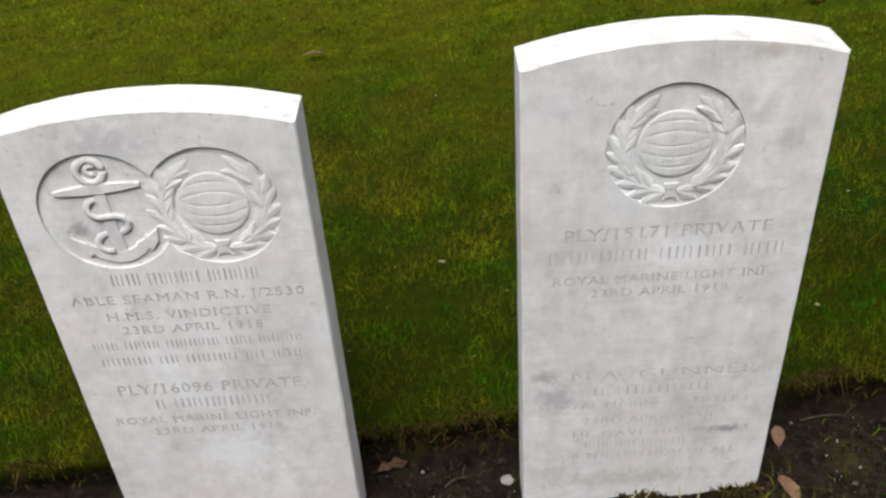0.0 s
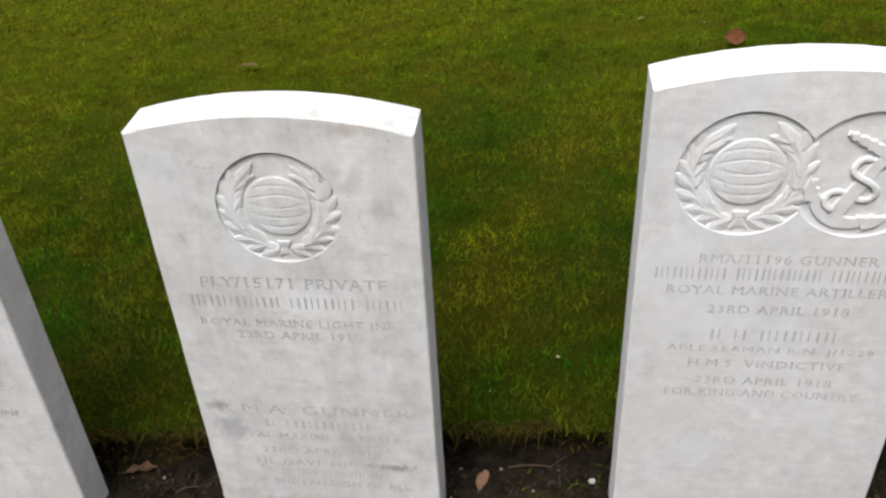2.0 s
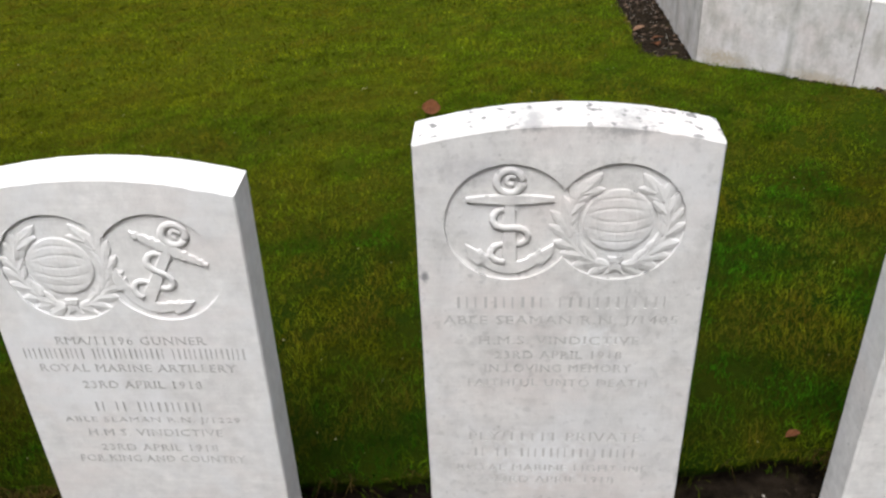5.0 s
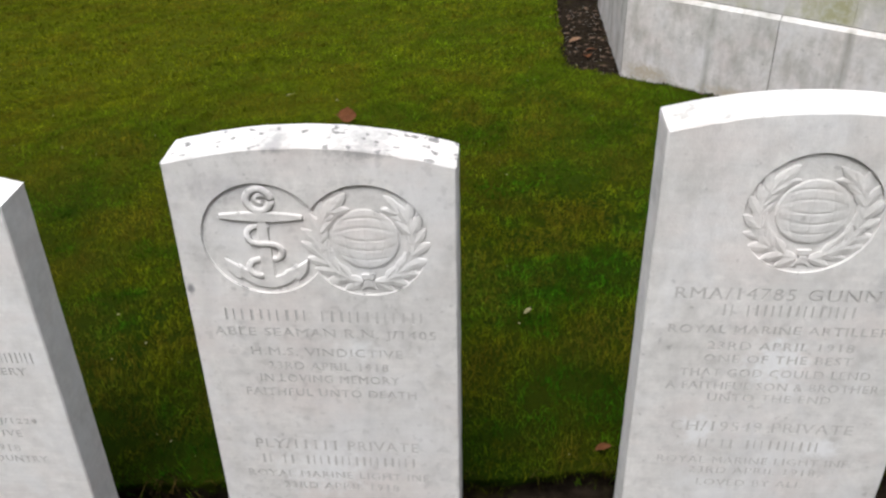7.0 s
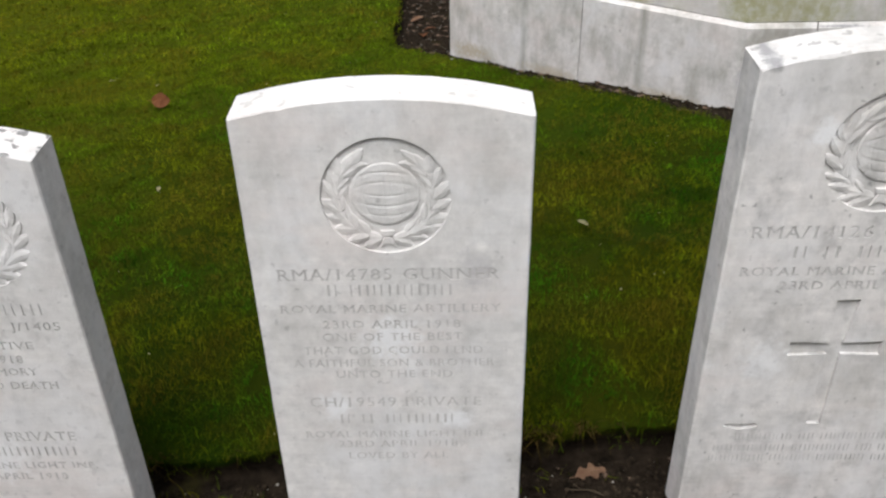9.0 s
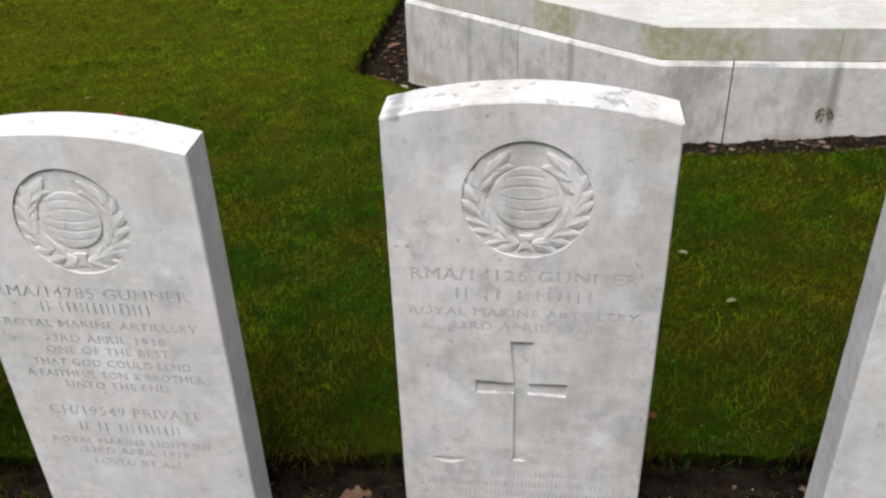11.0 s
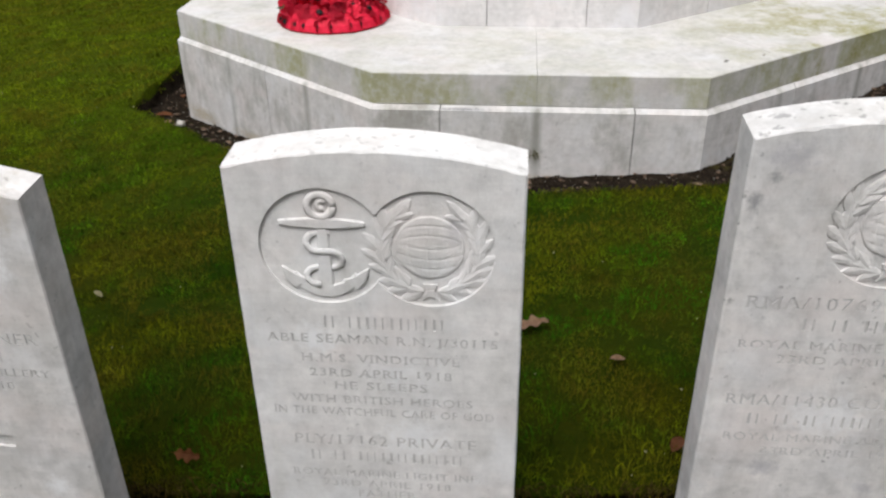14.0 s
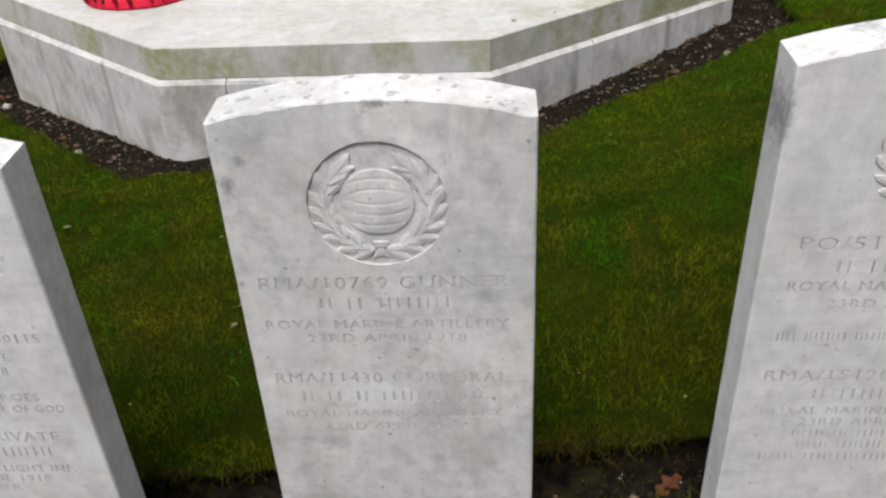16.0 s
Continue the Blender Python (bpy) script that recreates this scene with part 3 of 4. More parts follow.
def leaf_relief():
    """A laurel leaf in low relief, 1 long along x and 1 thick towards -y, with a ridge along its middle."""
    bm = bmesh.new()
    n = 7
    spine, rows = [], {1: ([], []), -1: ([], [])}
    for i in range(n):
        t = i / (n - 1)
        wdt = 0.205 * math.sin(math.pi * (0.05 + 0.93 * t) ** 0.85) ** 0.8 + 0.004
        spine.append(bm.verts.new((t, -1.0 + 0.25 * t * t, 0)))
        for sgn, (low, top) in rows.items():
            low.append(bm.verts.new((t, 0.3, sgn * wdt)))
            top.append(bm.verts.new((t, -0.62, sgn * wdt * 0.88)))
    for sgn, (low, top) in rows.items():
        for i in range(n - 1):
            for q in ((spine[i], spine[i + 1], top[i + 1], top[i]), (top[i], top[i + 1], low[i + 1], low[i])):
                bm.faces.new(q if sgn > 0 else q[::-1])
    for i in (0, n - 1):
        ends = (spine[i], rows[1][1][i], rows[1][0][i], rows[-1][0][i], rows[-1][1][i])
        bm.faces.new(ends if i == 0 else ends[::-1])
    bmesh.ops.recalc_face_normals(bm, faces=bm.faces)
    me = bpy.data.meshes.new("leaf")
    bm.to_mesh(me)
    bm.free()
    return me


LEAF_MESH = {}
for key, st in STONE.items():
    LEAF_MESH[key] = leaf_relief()
    LEAF_MESH[key].materials.append(st)


def plate(bm, outline, thick, cham):
    """A flat carved shape with a chamfered edge, its back at y = 0."""
    o = [Vector((p[0], p[1])) for p in outline]
    n = len(o)
    area = sum(o[k].x * o[(k + 1) % n].y - o[(k + 1) % n].x * o[k].y for k in range(n))
    if area < 0:
        o.reverse()
    inner = []
    for k in range(n):
        a, b = (o[k] - o[k - 1]).normalized(), (o[(k + 1) % n] - o[k]).normalized()
        w = Vector((-a.y - b.y, a.x + b.x))
        inner.append(o[k] + (w.normalized() * cham if w.length > 1e-6 else Vector((0, 0))))
    r0 = [bm.verts.new((p.x, 0.001, p.y)) for p in o]
    r1 = [bm.verts.new((p.x, -thick + cham, p.y)) for p in o]
    r2 = [bm.verts.new((p.x, -thick, p.y)) for p in inner]
    for a, b in ((r0, r1), (r1, r2)):
        for k in range(n):
            bm.faces.new((a[k], a[(k + 1) % n], b[(k + 1) % n], b[k]))
    bm.faces.new(r2)


WEAR = {"aged": 0.42, "clean": 0.42, "stained": 0.68, "worn": 0.66, "speckled": 0.52}


def laurel(parent, key, x, z, r, seed):
    """Two laurel sprays tied at the foot round a globe."""
    rng = random.Random(seed)
    floor, deep = 0.0036, WEAR[key]
    tall = 0.0021 + 0.0011 * deep
    bm = bmesh.new()
    plate(bm, [(-0.11 * r, -0.60 * r), (0.11 * r, -0.60 * r), (0.09 * r, -0.70 * r), (-0.09 * r, -0.70 * r)], tall, 0.0007)
    plate(bm, [(-0.05 * r, -0.71 * r), (0.05 * r, -0.71 * r), (0.13 * r, -0.90 * r), (0.03 * r, -0.84 * r), (-0.03 * r, -0.84 * r), (-0.13 * r, -0.90 * r)], tall * 0.9, 0.0007)
    bmesh.ops.recalc_face_normals(bm, faces=bm.faces)
    wreath = part("laurel_wreath", bm, STONE[key], parent, "", pose(x, floor, z))
    for sgn in (-1, 1):
        for k in range(9):
            a = -1.42 + k * 0.275 + rng.uniform(-0.03, 0.03)
            for off, rad, size in ((-0.62, 0.755, 0.37), (0.52, 0.72, 0.29), (-0.04, 0.745, 0.38)):
                if (k == 0 and off > 0) or (k == 8 and off < -0.3):
                    continue
                s = r * size * rng.uniform(0.88, 1.08)
                th = a + math.pi / 2 + off + rng.uniform(-0.1, 0.1)
                lean = th if sgn > 0 else math.pi - th
                q = pose(sgn * math.cos(a) * r * rad, rng.uniform(-0.0004, 0.0004), math.sin(a) * r * rad, 0, -math.degrees(lean), 0) @ Matrix.Diagonal((s, tall * rng.uniform(0.85, 1.1), s * rng.uniform(1.0, 1.3), 1))
                piece("leaf", LEAF_MESH[key], wreath, q)
    bm = bmesh.new()
    rg = r * 0.525
    radii = [k / 36 for k in range(1, 36)] + [0.985, 1.0]
    turns = 96
    rings = []
    for d in radii:
        row = []
        for k in range(turns):
            u, v = d * math.cos(k * math.tau / turns), d * math.sin(k * math.tau / turns)
            high = 0.0019 + 0.0010 * (1 - d * d)
            if d < 0.96:
                for f in (-0.66, -0.34, 0.0, 0.36, 0.68):
                    bend = f + (0.24 * u * u - 0.05) * (1 if f < 0.1 else -1)
                    high -= 0.0007 * math.exp(-((v - bend) / 0.022) ** 2)
                for f in (-0.62, -0.05, 0.55):
                    high -= 0.0004 * math.exp(-((u - f * math.sqrt(1 - v * v * 0.9)) / 0.024) ** 2)
            elif d > 0.98:
                high -= 0.0003
            row.append(bm.verts.new((u * rg, -high, v * rg)))
        rings.append(row)
    rings.append([bm.verts.new((v.co.x * 1.008, 0.0006, v.co.z * 1.008)) for v in rings[-1]])
    hub = bm.verts.new((0, -0.0029, 0))
    for k in range(turns):
        bm.faces.new((hub, rings[0][k], rings[0][(k + 1) % turns])).smooth = True
    for n, (a, b) in enumerate(zip(rings, rings[1:])):
        for k in range(turns):
            bm.faces.new((a[k], b[k], b[(k + 1) % turns], a[(k + 1) % turns])).smooth = n < len(rings) - 3
    bmesh.ops.recalc_face_normals(bm, faces=bm.faces)
    part("globe", bm, STONE[key], parent, "", pose(x, floor, z + r * 0.04))


def anchor(parent, key, x, z, r, tilt):
    """An anchor in relief with a ring at its head and a rope wound round the shank."""
    floor = 0.0036
    bm = bmesh.new()
    plate(bm, [(-0.085 * r, 0.45 * r), (0.085 * r, 0.45 * r), (0.125 * r, -0.70 * r), (-0.125 * r, -0.70 * r)], 0.0031, 0.0022)
    upper = [(u * 0.66 * r, (0.52 - 0.05 * u * u + (0.022 * math.cos(u * 30) if tilt > 9 else 0)) * r) for u in np.linspace(-1, 1, 25)]
    lower = [(u * 0.66 * r, (0.345 + 0.055 * u * u - (0.022 * math.cos(u * 30) if tilt > 9 else 0)) * r) for u in np.linspace(1, -1, 25)]
    plate(bm, upper + lower, 0.0040, 0.0011)
    low = [(math.sin(a) * 0.60 * r, -0.26 * r - math.cos(a) * 0.62 * r) for a in np.linspace(-1.15, 1.15, 17)]
    high = [(math.sin(a) * 0.55 * r, -0.14 * r - math.cos(a) * 0.52 * r) for a in np.linspace(1.0, -1.0, 13)]
    plate(bm, low + high, 0.0033, 0.0013)
    for sgn in (-1, 1):
        plate(bm, [(sgn * 0.68 * r, -0.33 * r), (sgn * 0.64 * r, -0.56 * r), (sgn * 0.50 * r, -0.72 * r), (sgn * 0.27 * r, -0.55 * r), (sgn * 0.42 * r, -0.50 * r)], 0.0040, 0.0012)
    bmesh.ops.recalc_face_normals(bm, faces=bm.faces)
    a = part("anchor", bm, STONE[key], parent, "", pose(x, floor, z, 0, tilt, 0) @ Matrix.Diagonal((1, 0.85, 1, 1)))
    bm = bmesh.new()
    tube(bm, [(math.cos(t) * 0.07 * r + 0.002, -0.0015, 0.74 * r + math.sin(t) * 0.07 * r) for t in np.linspace(0.5, 5.2, 10)], [0.0036] * 10, 6, 0.5)
    tube(bm, [(math.cos(t) * 0.19 * r, -0.0015, 0.72 * r + math.sin(t) * 0.19 * r) for t in np.linspace(0, math.tau, 21)], [0.0056] * 21, 6, 0.5)
    part("ring", bm, STONE[key], a)
    bm = bmesh.new()
    pts = []
    for u in np.linspace(0, 1, 60):
        th = u * 9.6 + 2.7
        pts.append((0.27 * r * math.sin(th) * (0.9 + 0.2 * u), -0.0024 - 0.0016 * math.cos(th), (0.30 - 0.92 * u + 0.05 * math.sin(2 * th)) * r))
    tube(bm, pts, [0.0050 if i % 3 else 0.0043 for i in range(60)], 6, 0.42)
    part("rope", bm, STONE[key], a)


RMA, RMLI, DATE, SHIP = "ROYAL MARINE ARTILLERY", "ROYAL MARINE LIGHT INF.", "23RD APRIL 1918", "H.M.S. VINDICTIVE"
B, S = 0.0192, 0.0141
HEADSTONES = [
    # centre x, spring line z, surface, badge, rows of (words, height below spring, cap height, width, offset)
    (-0.230, 0.721, "aged", "anchor_left", [
        ((3, 5, 5), -0.219, B, 0.20, 0.008), ("ABLE SEAMAN R.N. J/2530", -0.254, B, 0.325, 0.004), (SHIP, -0.281, S, 0.23, 0.0),
        (DATE, -0.306, S, 0.20, 0.0), ((3, 4, 6, 3, 5), -0.334, S, 0.30, 0.0), ((5, 2, 5, 2, 3), -0.363, S, 0.29, 0.0),
        ("PLY/16096 PRIVATE", -0.419, B, 0.275, 0.0), ((1, 8), -0.450, B, 0.17, -0.002), (RMLI, -0.482, S, 0.305, -0.004), (DATE, -0.507, S, 0.20, -0.004)]),
    (0.4305, 0.767, "stained", "single", [
        ("PLY/15171 PRIVATE", -0.237, B, 0.275, 0.002), ((7, 5, 3), -0.272, B, 0.315, 0.001), (RMLI, -0.311, S, 0.30, 0.0), (DATE, -0.334, S, 0.19, -0.002),
        ("R.M.A. GUNNER", -0.489, B, 0.315, 0.0), ((1, 6), -0.521, B, 0.17, 0.0), (RMA, -0.549, S, 0.31, 0.0), (DATE, -0.582, S, 0.20, 0.0),
        ("HE GAVE HIS LIFE", -0.611, S, 0.23, 0.0), ((6, 3, 4), -0.635, S, 0.19, 0.0), ("FOR THE FREEDOM OF ALL", -0.660, S, 0.29, 0.0)]),
    (1.107, 0.8275, "clean", "anchor_right", [
        ("RMA/11196 GUNNER", -0.237, S, 0.225, 0.0), ((6, 7, 7), -0.261, B, 0.335, 0.0), (RMA, -0.288, S, 0.30, 0.0), (DATE, -0.320, S, 0.185, 0.0),
        ((1, 1, 5), -0.364, B, 0.165, 0.0), ("ABLE SEAMAN R.N. J/1229", -0.392, S, 0.28, 0.0), (SHIP, -0.417, S, 0.215, 0.0), (DATE, -0.449, S, 0.19, 0.0),
        ("FOR KING AND COUNTRY", -0.473, S, 0.27, 0.0)]),
    (1.732, 0.896, "speckled", "anchor_left", [
        ((5, 6), -0.237, B, 0.285, 0.0), ("ABLE SEAMAN R.N. J/1405", -0.269, B, 0.325, 0.0), (SHIP, -0.302, S, 0.225, 0.0), (DATE, -0.328, S, 0.18, 0.0),
        ("IN LOVING MEMORY", -0.352, S, 0.21, 0.0), ("FAITHFUL UNTO DEATH", -0.379, S, 0.26, 0.0), ("PLY/11111 PRIVATE", -0.486, B, 0.26, 0.0),
        ((1, 1, 8), -0.519, B, 0.245, 0.0), (RMLI, -0.551, S, 0.30, 0.0), (DATE, -0.576, S, 0.19, 0.0)]),
    (2.3795, 0.949, "aged", "single", [
        ("RMA/14785 GUNNER", -0.235, B, 0.31, -0.002), ((1, 7), -0.262, B, 0.175, -0.002), (RMA, -0.294, S, 0.315, -0.002), (DATE, -0.322, S, 0.20, -0.002),
        ("ONE OF THE BEST", -0.345, S, 0.205, -0.002), ("THAT GOD COULD LEND", -0.370, S, 0.265, -0.002), ("A FAITHFUL SON & BROTHER", -0.394, S, 0.30, -0.002),
        ("UNTO THE END", -0.416, S, 0.175, -0.002), ("CH/19549 PRIVATE", -0.472, B, 0.265, -0.003), ((1, 1, 5), -0.507, B, 0.175, -0.003),
        (RMLI, -0.540, S, 0.29, -0.003), (DATE, -0.561, S, 0.19, -0.003), ("LOVED BY ALL", -0.587, S, 0.16, -0.003)]),
    (3.031, 1.005, "worn", "single", [
        ("RMA/14126 GUNNER", -0.230, B, 0.315, -0.002), ((1, 1, 4), -0.262, B, 0.19, -0.002), (RMA, -0.293, S, 0.325, -0.002), (DATE, -0.317, S, 0.205, -0.004),
        ((7, 2, 8), -0.608, S, 0.24, 0.0), ((5, 3, 7, 2, 3), -0.633, S, 0.30, 0.0), ((7, 5, 6, 4), -0.655, S, 0.31, 0.0)]),
    (3.696, 1.0595, "aged", "anchor_left", [
        ((1, 6), -0.231, B, 0.165, 0.004), ("ABLE SEAMAN R.N. J/30115", -0.262, B, 0.325, 0.0), (SHIP, -0.293, S, 0.225, -0.003), (DATE, -0.319, S, 0.205, -0.004),
        ("HE SLEEPS", -0.342, S, 0.135, -0.004), ("WITH BRITISH HEROES", -0.368, S, 0.265, -0.004), ("IN THE WATCHFUL CARE OF GOD", -0.391, S, 0.325, -0.003),
        ("PLY/17162 PRIVATE", -0.447, B, 0.275, -0.003), ((1, 1, 7), -0.479, B, 0.23, -0.003), (RMLI, -0.515, S, 0.29, -0.004), (DATE, -0.536, S, 0.20, -0.004),
        ("FATHER", -0.557, S, 0.09, -0.004)]),
    (4.3455, 1.1135, "worn", "single", [
        ("RMA/10769 GUNNER", -0.227, B, 0.325, -0.002), ((1, 1, 4), -0.260, B, 0.17, -0.003), (RMA, -0.294, S, 0.325, -0.003), (DATE, -0.317, S, 0.215, -0.004),
        ("RMA/11430 CORPORAL", -0.388, B, 0.325, -0.004), ((1, 1, 1, 6), -0.422, B, 0.255, -0.005), (RMA, -0.455, S, 0.31, -0.006), (DATE, -0.480, S, 0.20, -0.006)]),
    (5.011, 1.166, "aged", "single", [
        ("PO/5157 PRIVATE", -0.229, B, 0.30, 0.0), ((1, 6), -0.264, B, 0.20, 0.0), (RMLI, -0.292, S, 0.31, 0.0), (DATE, -0.320, S, 0.20, 0.0),
        ((2, 4, 3, 6, 5), -0.373, S, 0.31, 0.0), ("RMA/15120 GUNNER", -0.440, B, 0.32, 0.0), ((1, 6), -0.473, B, 0.18, 0.0), (RMA, -0.504, S, 0.31, 0.0),
        (DATE, -0.525, S, 0.20, 0.0), ((5, 3, 4), -0.547, S, 0.21, 0.0), ((3, 4, 4), -0.569, S, 0.19, 0.0), ((3, 8, 4), -0.593, S, 0.29, 0.0)]),
]
LABELS = [
    "white limestone headstone with anchor and wreath badges, grey stains",
    "white limestone headstone with single wreath badge, grey stained foot",
    "clean pale limestone headstone with wreath and tilted anchor badges",
    "limestone headstone with anchor and wreath, dark lichen specks on top",
    "white limestone headstone with single wreath badge, blotched face",
    "limestone headstone with wreath badge and cut cross, chipped corner",
    "white limestone headstone with upright anchor and wreath badges",
    "limestone headstone with single wreath badge, dark chipped edge",
    "pale limestone headstone with wreath badge at the row's end",
]
for number, ((hx, spring, key, kind, rows), label) in enumerate(zip(HEADSTONES, LABELS)):
    foot = float(soil_height(np.array([hx]), np.array([1.0]))[0])
    thing = new("headstone")
    thing.matrix_basis = pose(hx, FRONT, foot)
    tagged(thing, label, "headstone", "row of headstones")
    h = spring - foot
    double = kind != "single"
    r, c, drop = (0.0865, 0.0705, -0.113) if double else (0.0865, 0.0, -0.113)
    cross = (-0.002, -0.343, -0.431, -0.580, 0.068, 0) if number == 5 else None
    bm = slab_mesh(h, rows, "double" if double else "single", drop, r, c, cross, number + 3, 0.380 if number == 5 else WIDTH)
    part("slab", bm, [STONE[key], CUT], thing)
    if double:
        s = 1 if kind == "anchor_left" else -1
        laurel(thing, key, s * c, h + drop, r, number)
        anchor(thing, key, -s * c, h + drop - 0.002, r, 28 if s < 0 else (-4 if number == 0 else 0))
    else:
        laurel(thing, key, 0, h + drop, r, number)


# ---- memorial ----
def octagon(hf, hw, y0, diag, y1):
    """Corners from the front's left end on, against the clock; hf, hw: half widths of front and body."""
    cx = 3.945
    return [(cx - hf, y0), (cx + hf, y0), (cx + hw, y0 + diag), (cx + hw, y1 - diag), (cx + hf, y1), (cx - hf, y1), (cx - hw, y1 - diag), (cx - hw, y0 + diag)]


def along(poly, s):
    k = int(math.floor(s)) % 8
    f = s - math.floor(s)
    a, b = poly[k], poly[(k + 1) % 8]
    return (a[0] + (b[0] - a[0]) * f, a[1] + (b[1] - a[1]) * f)


def shrunk(pts, gap):
    """Moves the two ends of a polyline towards each other by gap."""
    pts = [Vector(p) for p in pts]
    pts[0] += (pts[1] - pts[0]).normalized() * gap
    pts[-1] += (pts[-2] - pts[-1]).normalized() * gap
    return pts


def ring_block(outer, inner, s0, s1, z0, z1, cham, gap):
    """A stone of the ring between two joints, with a chamfered outer arris."""
    stops = [s0] + [float(k) for k in range(math.floor(s0) + 1, math.ceil(s1))] + [s1]
    o = shrunk([along(outer, s) for s in stops], gap)
    n = shrunk([along(inner, s) for s in stops], gap)
    bm = bmesh.new()
    cols = []
    for a, b in zip(o, n):
        way = (b - a).normalized()
        e = a + way * cham
        cols.append([bm.verts.new((*p, z)) for p, z in ((b, z0), (a, z0), (a, z1 - cham), (e, z1), (b, z1))])
    for p, q in zip(cols, cols[1:]):
        for k in range(5):
            bm.faces.new((p[k], q[k], q[(k + 1) % 5], p[(k + 1) % 5]))
    bm.faces.new(cols[0][::-1])
    bm.faces.new(cols[-1])
    bmesh.ops.recalc_face_normals(bm, faces=bm.faces)
    return bm


memorial = new("memorial_base")
tagged(memorial, "stepped octagonal limestone memorial base with algae stained coping", "memorial")
OUT = octagon(0.538, 1.468, 2.622, 0.765, 5.23)
LOW = octagon(0.543, 1.482, 2.608, 0.771, 5.245)
IN = octagon(0.376, 0.975, 3.193, 0.494, 4.66)
CORE = octagon(0.30, 0.90, 3.27, 0.47, 4.58)


def course(name, outer, inner, joints, z0, z1, cham, mat, gap=0.0019):
    for a, b in zip(joints, joints[1:] + [joints[0] + 8]):
        part(name, ring_block(outer, inner, a, b, z0, z1, cham, gap), mat, memorial)


course("coping_block", OUT, CORE, [0.497, 1.303, 1.705, 2.5, 3.3, 3.7, 4.5, 5.3, 5.7, 6.5, 7.295, 7.706], 0.541, 0.645, 0.003, COPING, 0.0005)
course("plinth_block", LOW, CORE, [0.208, 0.79, 1.375, 2.0, 2.5, 3.0, 3.5, 4.5, 5.5, 6.0, 6.5, 7.507], -0.05, 0.5385, 0.015, PLINTH)
course("step_block", IN, octagon(0.2, 0.7, 3.45, 0.4, 4.45), [0.25, 0.745, 1.5, 2.5, 3.5, 4.3, 4.7, 5.5, 6.5, 7.5], 0.6455, 0.97, 0.004, STEP)
bm = bmesh.new()
cap = [bm.verts.new((x, y, 0.965)) for x, y in octagon(0.21, 0.71, 3.44, 0.4, 4.46)]
bm.faces.new(cap)
bmesh.ops.solidify(bm, geom=bm.faces[:], thickness=0.3)
part("core", bm, PLINTH, memorial)


# ---- poppy wreath ----
def poppy_mesh():
    bm = bmesh.new()
    rng = random.Random(4)
    top = bm.verts.new((0, 0, 0.004))
    n = 20
    rim, mid = [], []
    for k in range(n):
        a = k * math.tau / n
        rr = 0.030 * (0.86 + 0.14 * abs(math.sin(2 * a)) + rng.uniform(-0.05, 0.05))
        mid.append(bm.verts.new((math.cos(a) * rr * 0.55, math.sin(a) * rr * 0.55, 0.006 + rng.uniform(-0.001, 0.001))))
        rim.append(bm.verts.new((math.cos(a) * rr, math.sin(a) * rr, 0.008 + 0.004 * math.sin(4 * a) + rng.uniform(-0.002, 0.002))))
    for k in range(n):
        bm.faces.new((top, mid[k], mid[(k + 1) % n]))
        bm.faces.new((mid[k], rim[k], rim[(k + 1) % n], mid[(k + 1) % n]))
    bmesh.ops.solidify(bm, geom=bm.faces[:], thickness=0.001)
    me = bpy.data.meshes.new("poppy")
    bm.to_mesh(me)
    bm.free()
    me.materials.append(RED)
    return me


def dot_mesh():
    bm = bmesh.new()
    bmesh.ops.create_uvsphere(bm, u_segments=10, v_segments=6, radius=0.0115)
    for v in bm.verts:
        v.co.z *= 0.45
    me = bpy.data.meshes.new("poppy_centre")
    bm.to_mesh(me)
    bm.free()
    me.materials.append(BLACK)
    return me


wreath = new("poppy_wreath")
wreath.matrix_basis = pose(3.157, 3.257, 0.646, 0, 0, 12)
tagged(wreath, "red poppy remembrance wreath with black centres lying on stone", "wreath")
bm = bmesh.new()
prof = [(0.206, 0.0), (0.213, 0.008), (0.206, 0.030), (0.190, 0.052), (0.162, 0.066), (0.104, 0.060), (0.062, 0.03), (0.062, 0.0)]
rngw = random.Random(8)
cols = []
for k in range(64):
    a = k * math.tau / 64
    j = 1 + rngw.uniform(-0.012, 0.012)
    cols.append([bm.verts.new((math.cos(a) * rr * j, math.sin(a) * rr * j, z)) for rr, z in prof])
for k in range(64):
    for i in range(len(prof)):
        bm.faces.new((cols[k][i], cols[(k + 1) % 64][i], cols[(k + 1) % 64][(i + 1) % len(prof)], cols[k][(i + 1) % len(prof)]))
part("frame", bm, RED, wreath)
POPPY, DOT = poppy_mesh(), dot_mesh()
LEAFLET = plain("wreath_green", (0.03, 0.06, 0.02), (0.05, 0.085, 0.03), 60, 0.6, 0.3)
for count, rr, z, tilt, big, wild in ((24, 0.206, 0.028, 72, 0.72, 4), (17, 0.176, 0.064, 34, 1.15, 16), (14, 0.135, 0.070, -14, 1.2, 22), (8, 0.092, 0.060, -30, 1.0, 18)):
    for k in range(count):
        a = 360 * k / count + rngw.uniform(-3, 3)
        m = pose(0, 0, 0, 0, 0, a) @ pose(rr, 0, z, rngw.uniform(-wild, wild), tilt + rngw.uniform(-wild, wild), rngw.uniform(0, 90)) @ Matrix.Diagonal((big * rngw.uniform(0.9, 1.15),) * 2 + (big * (0.4 if tilt > 60 else 1.3), 1))
        p = piece("poppy", POPPY, wreath, m)
        if tilt > 60 or k % 3 == 0:
            piece("poppy_centre", DOT, p, pose(0, 0, 0.009) @ Matrix.Diagonal((1, 1, 0.8, 1)))
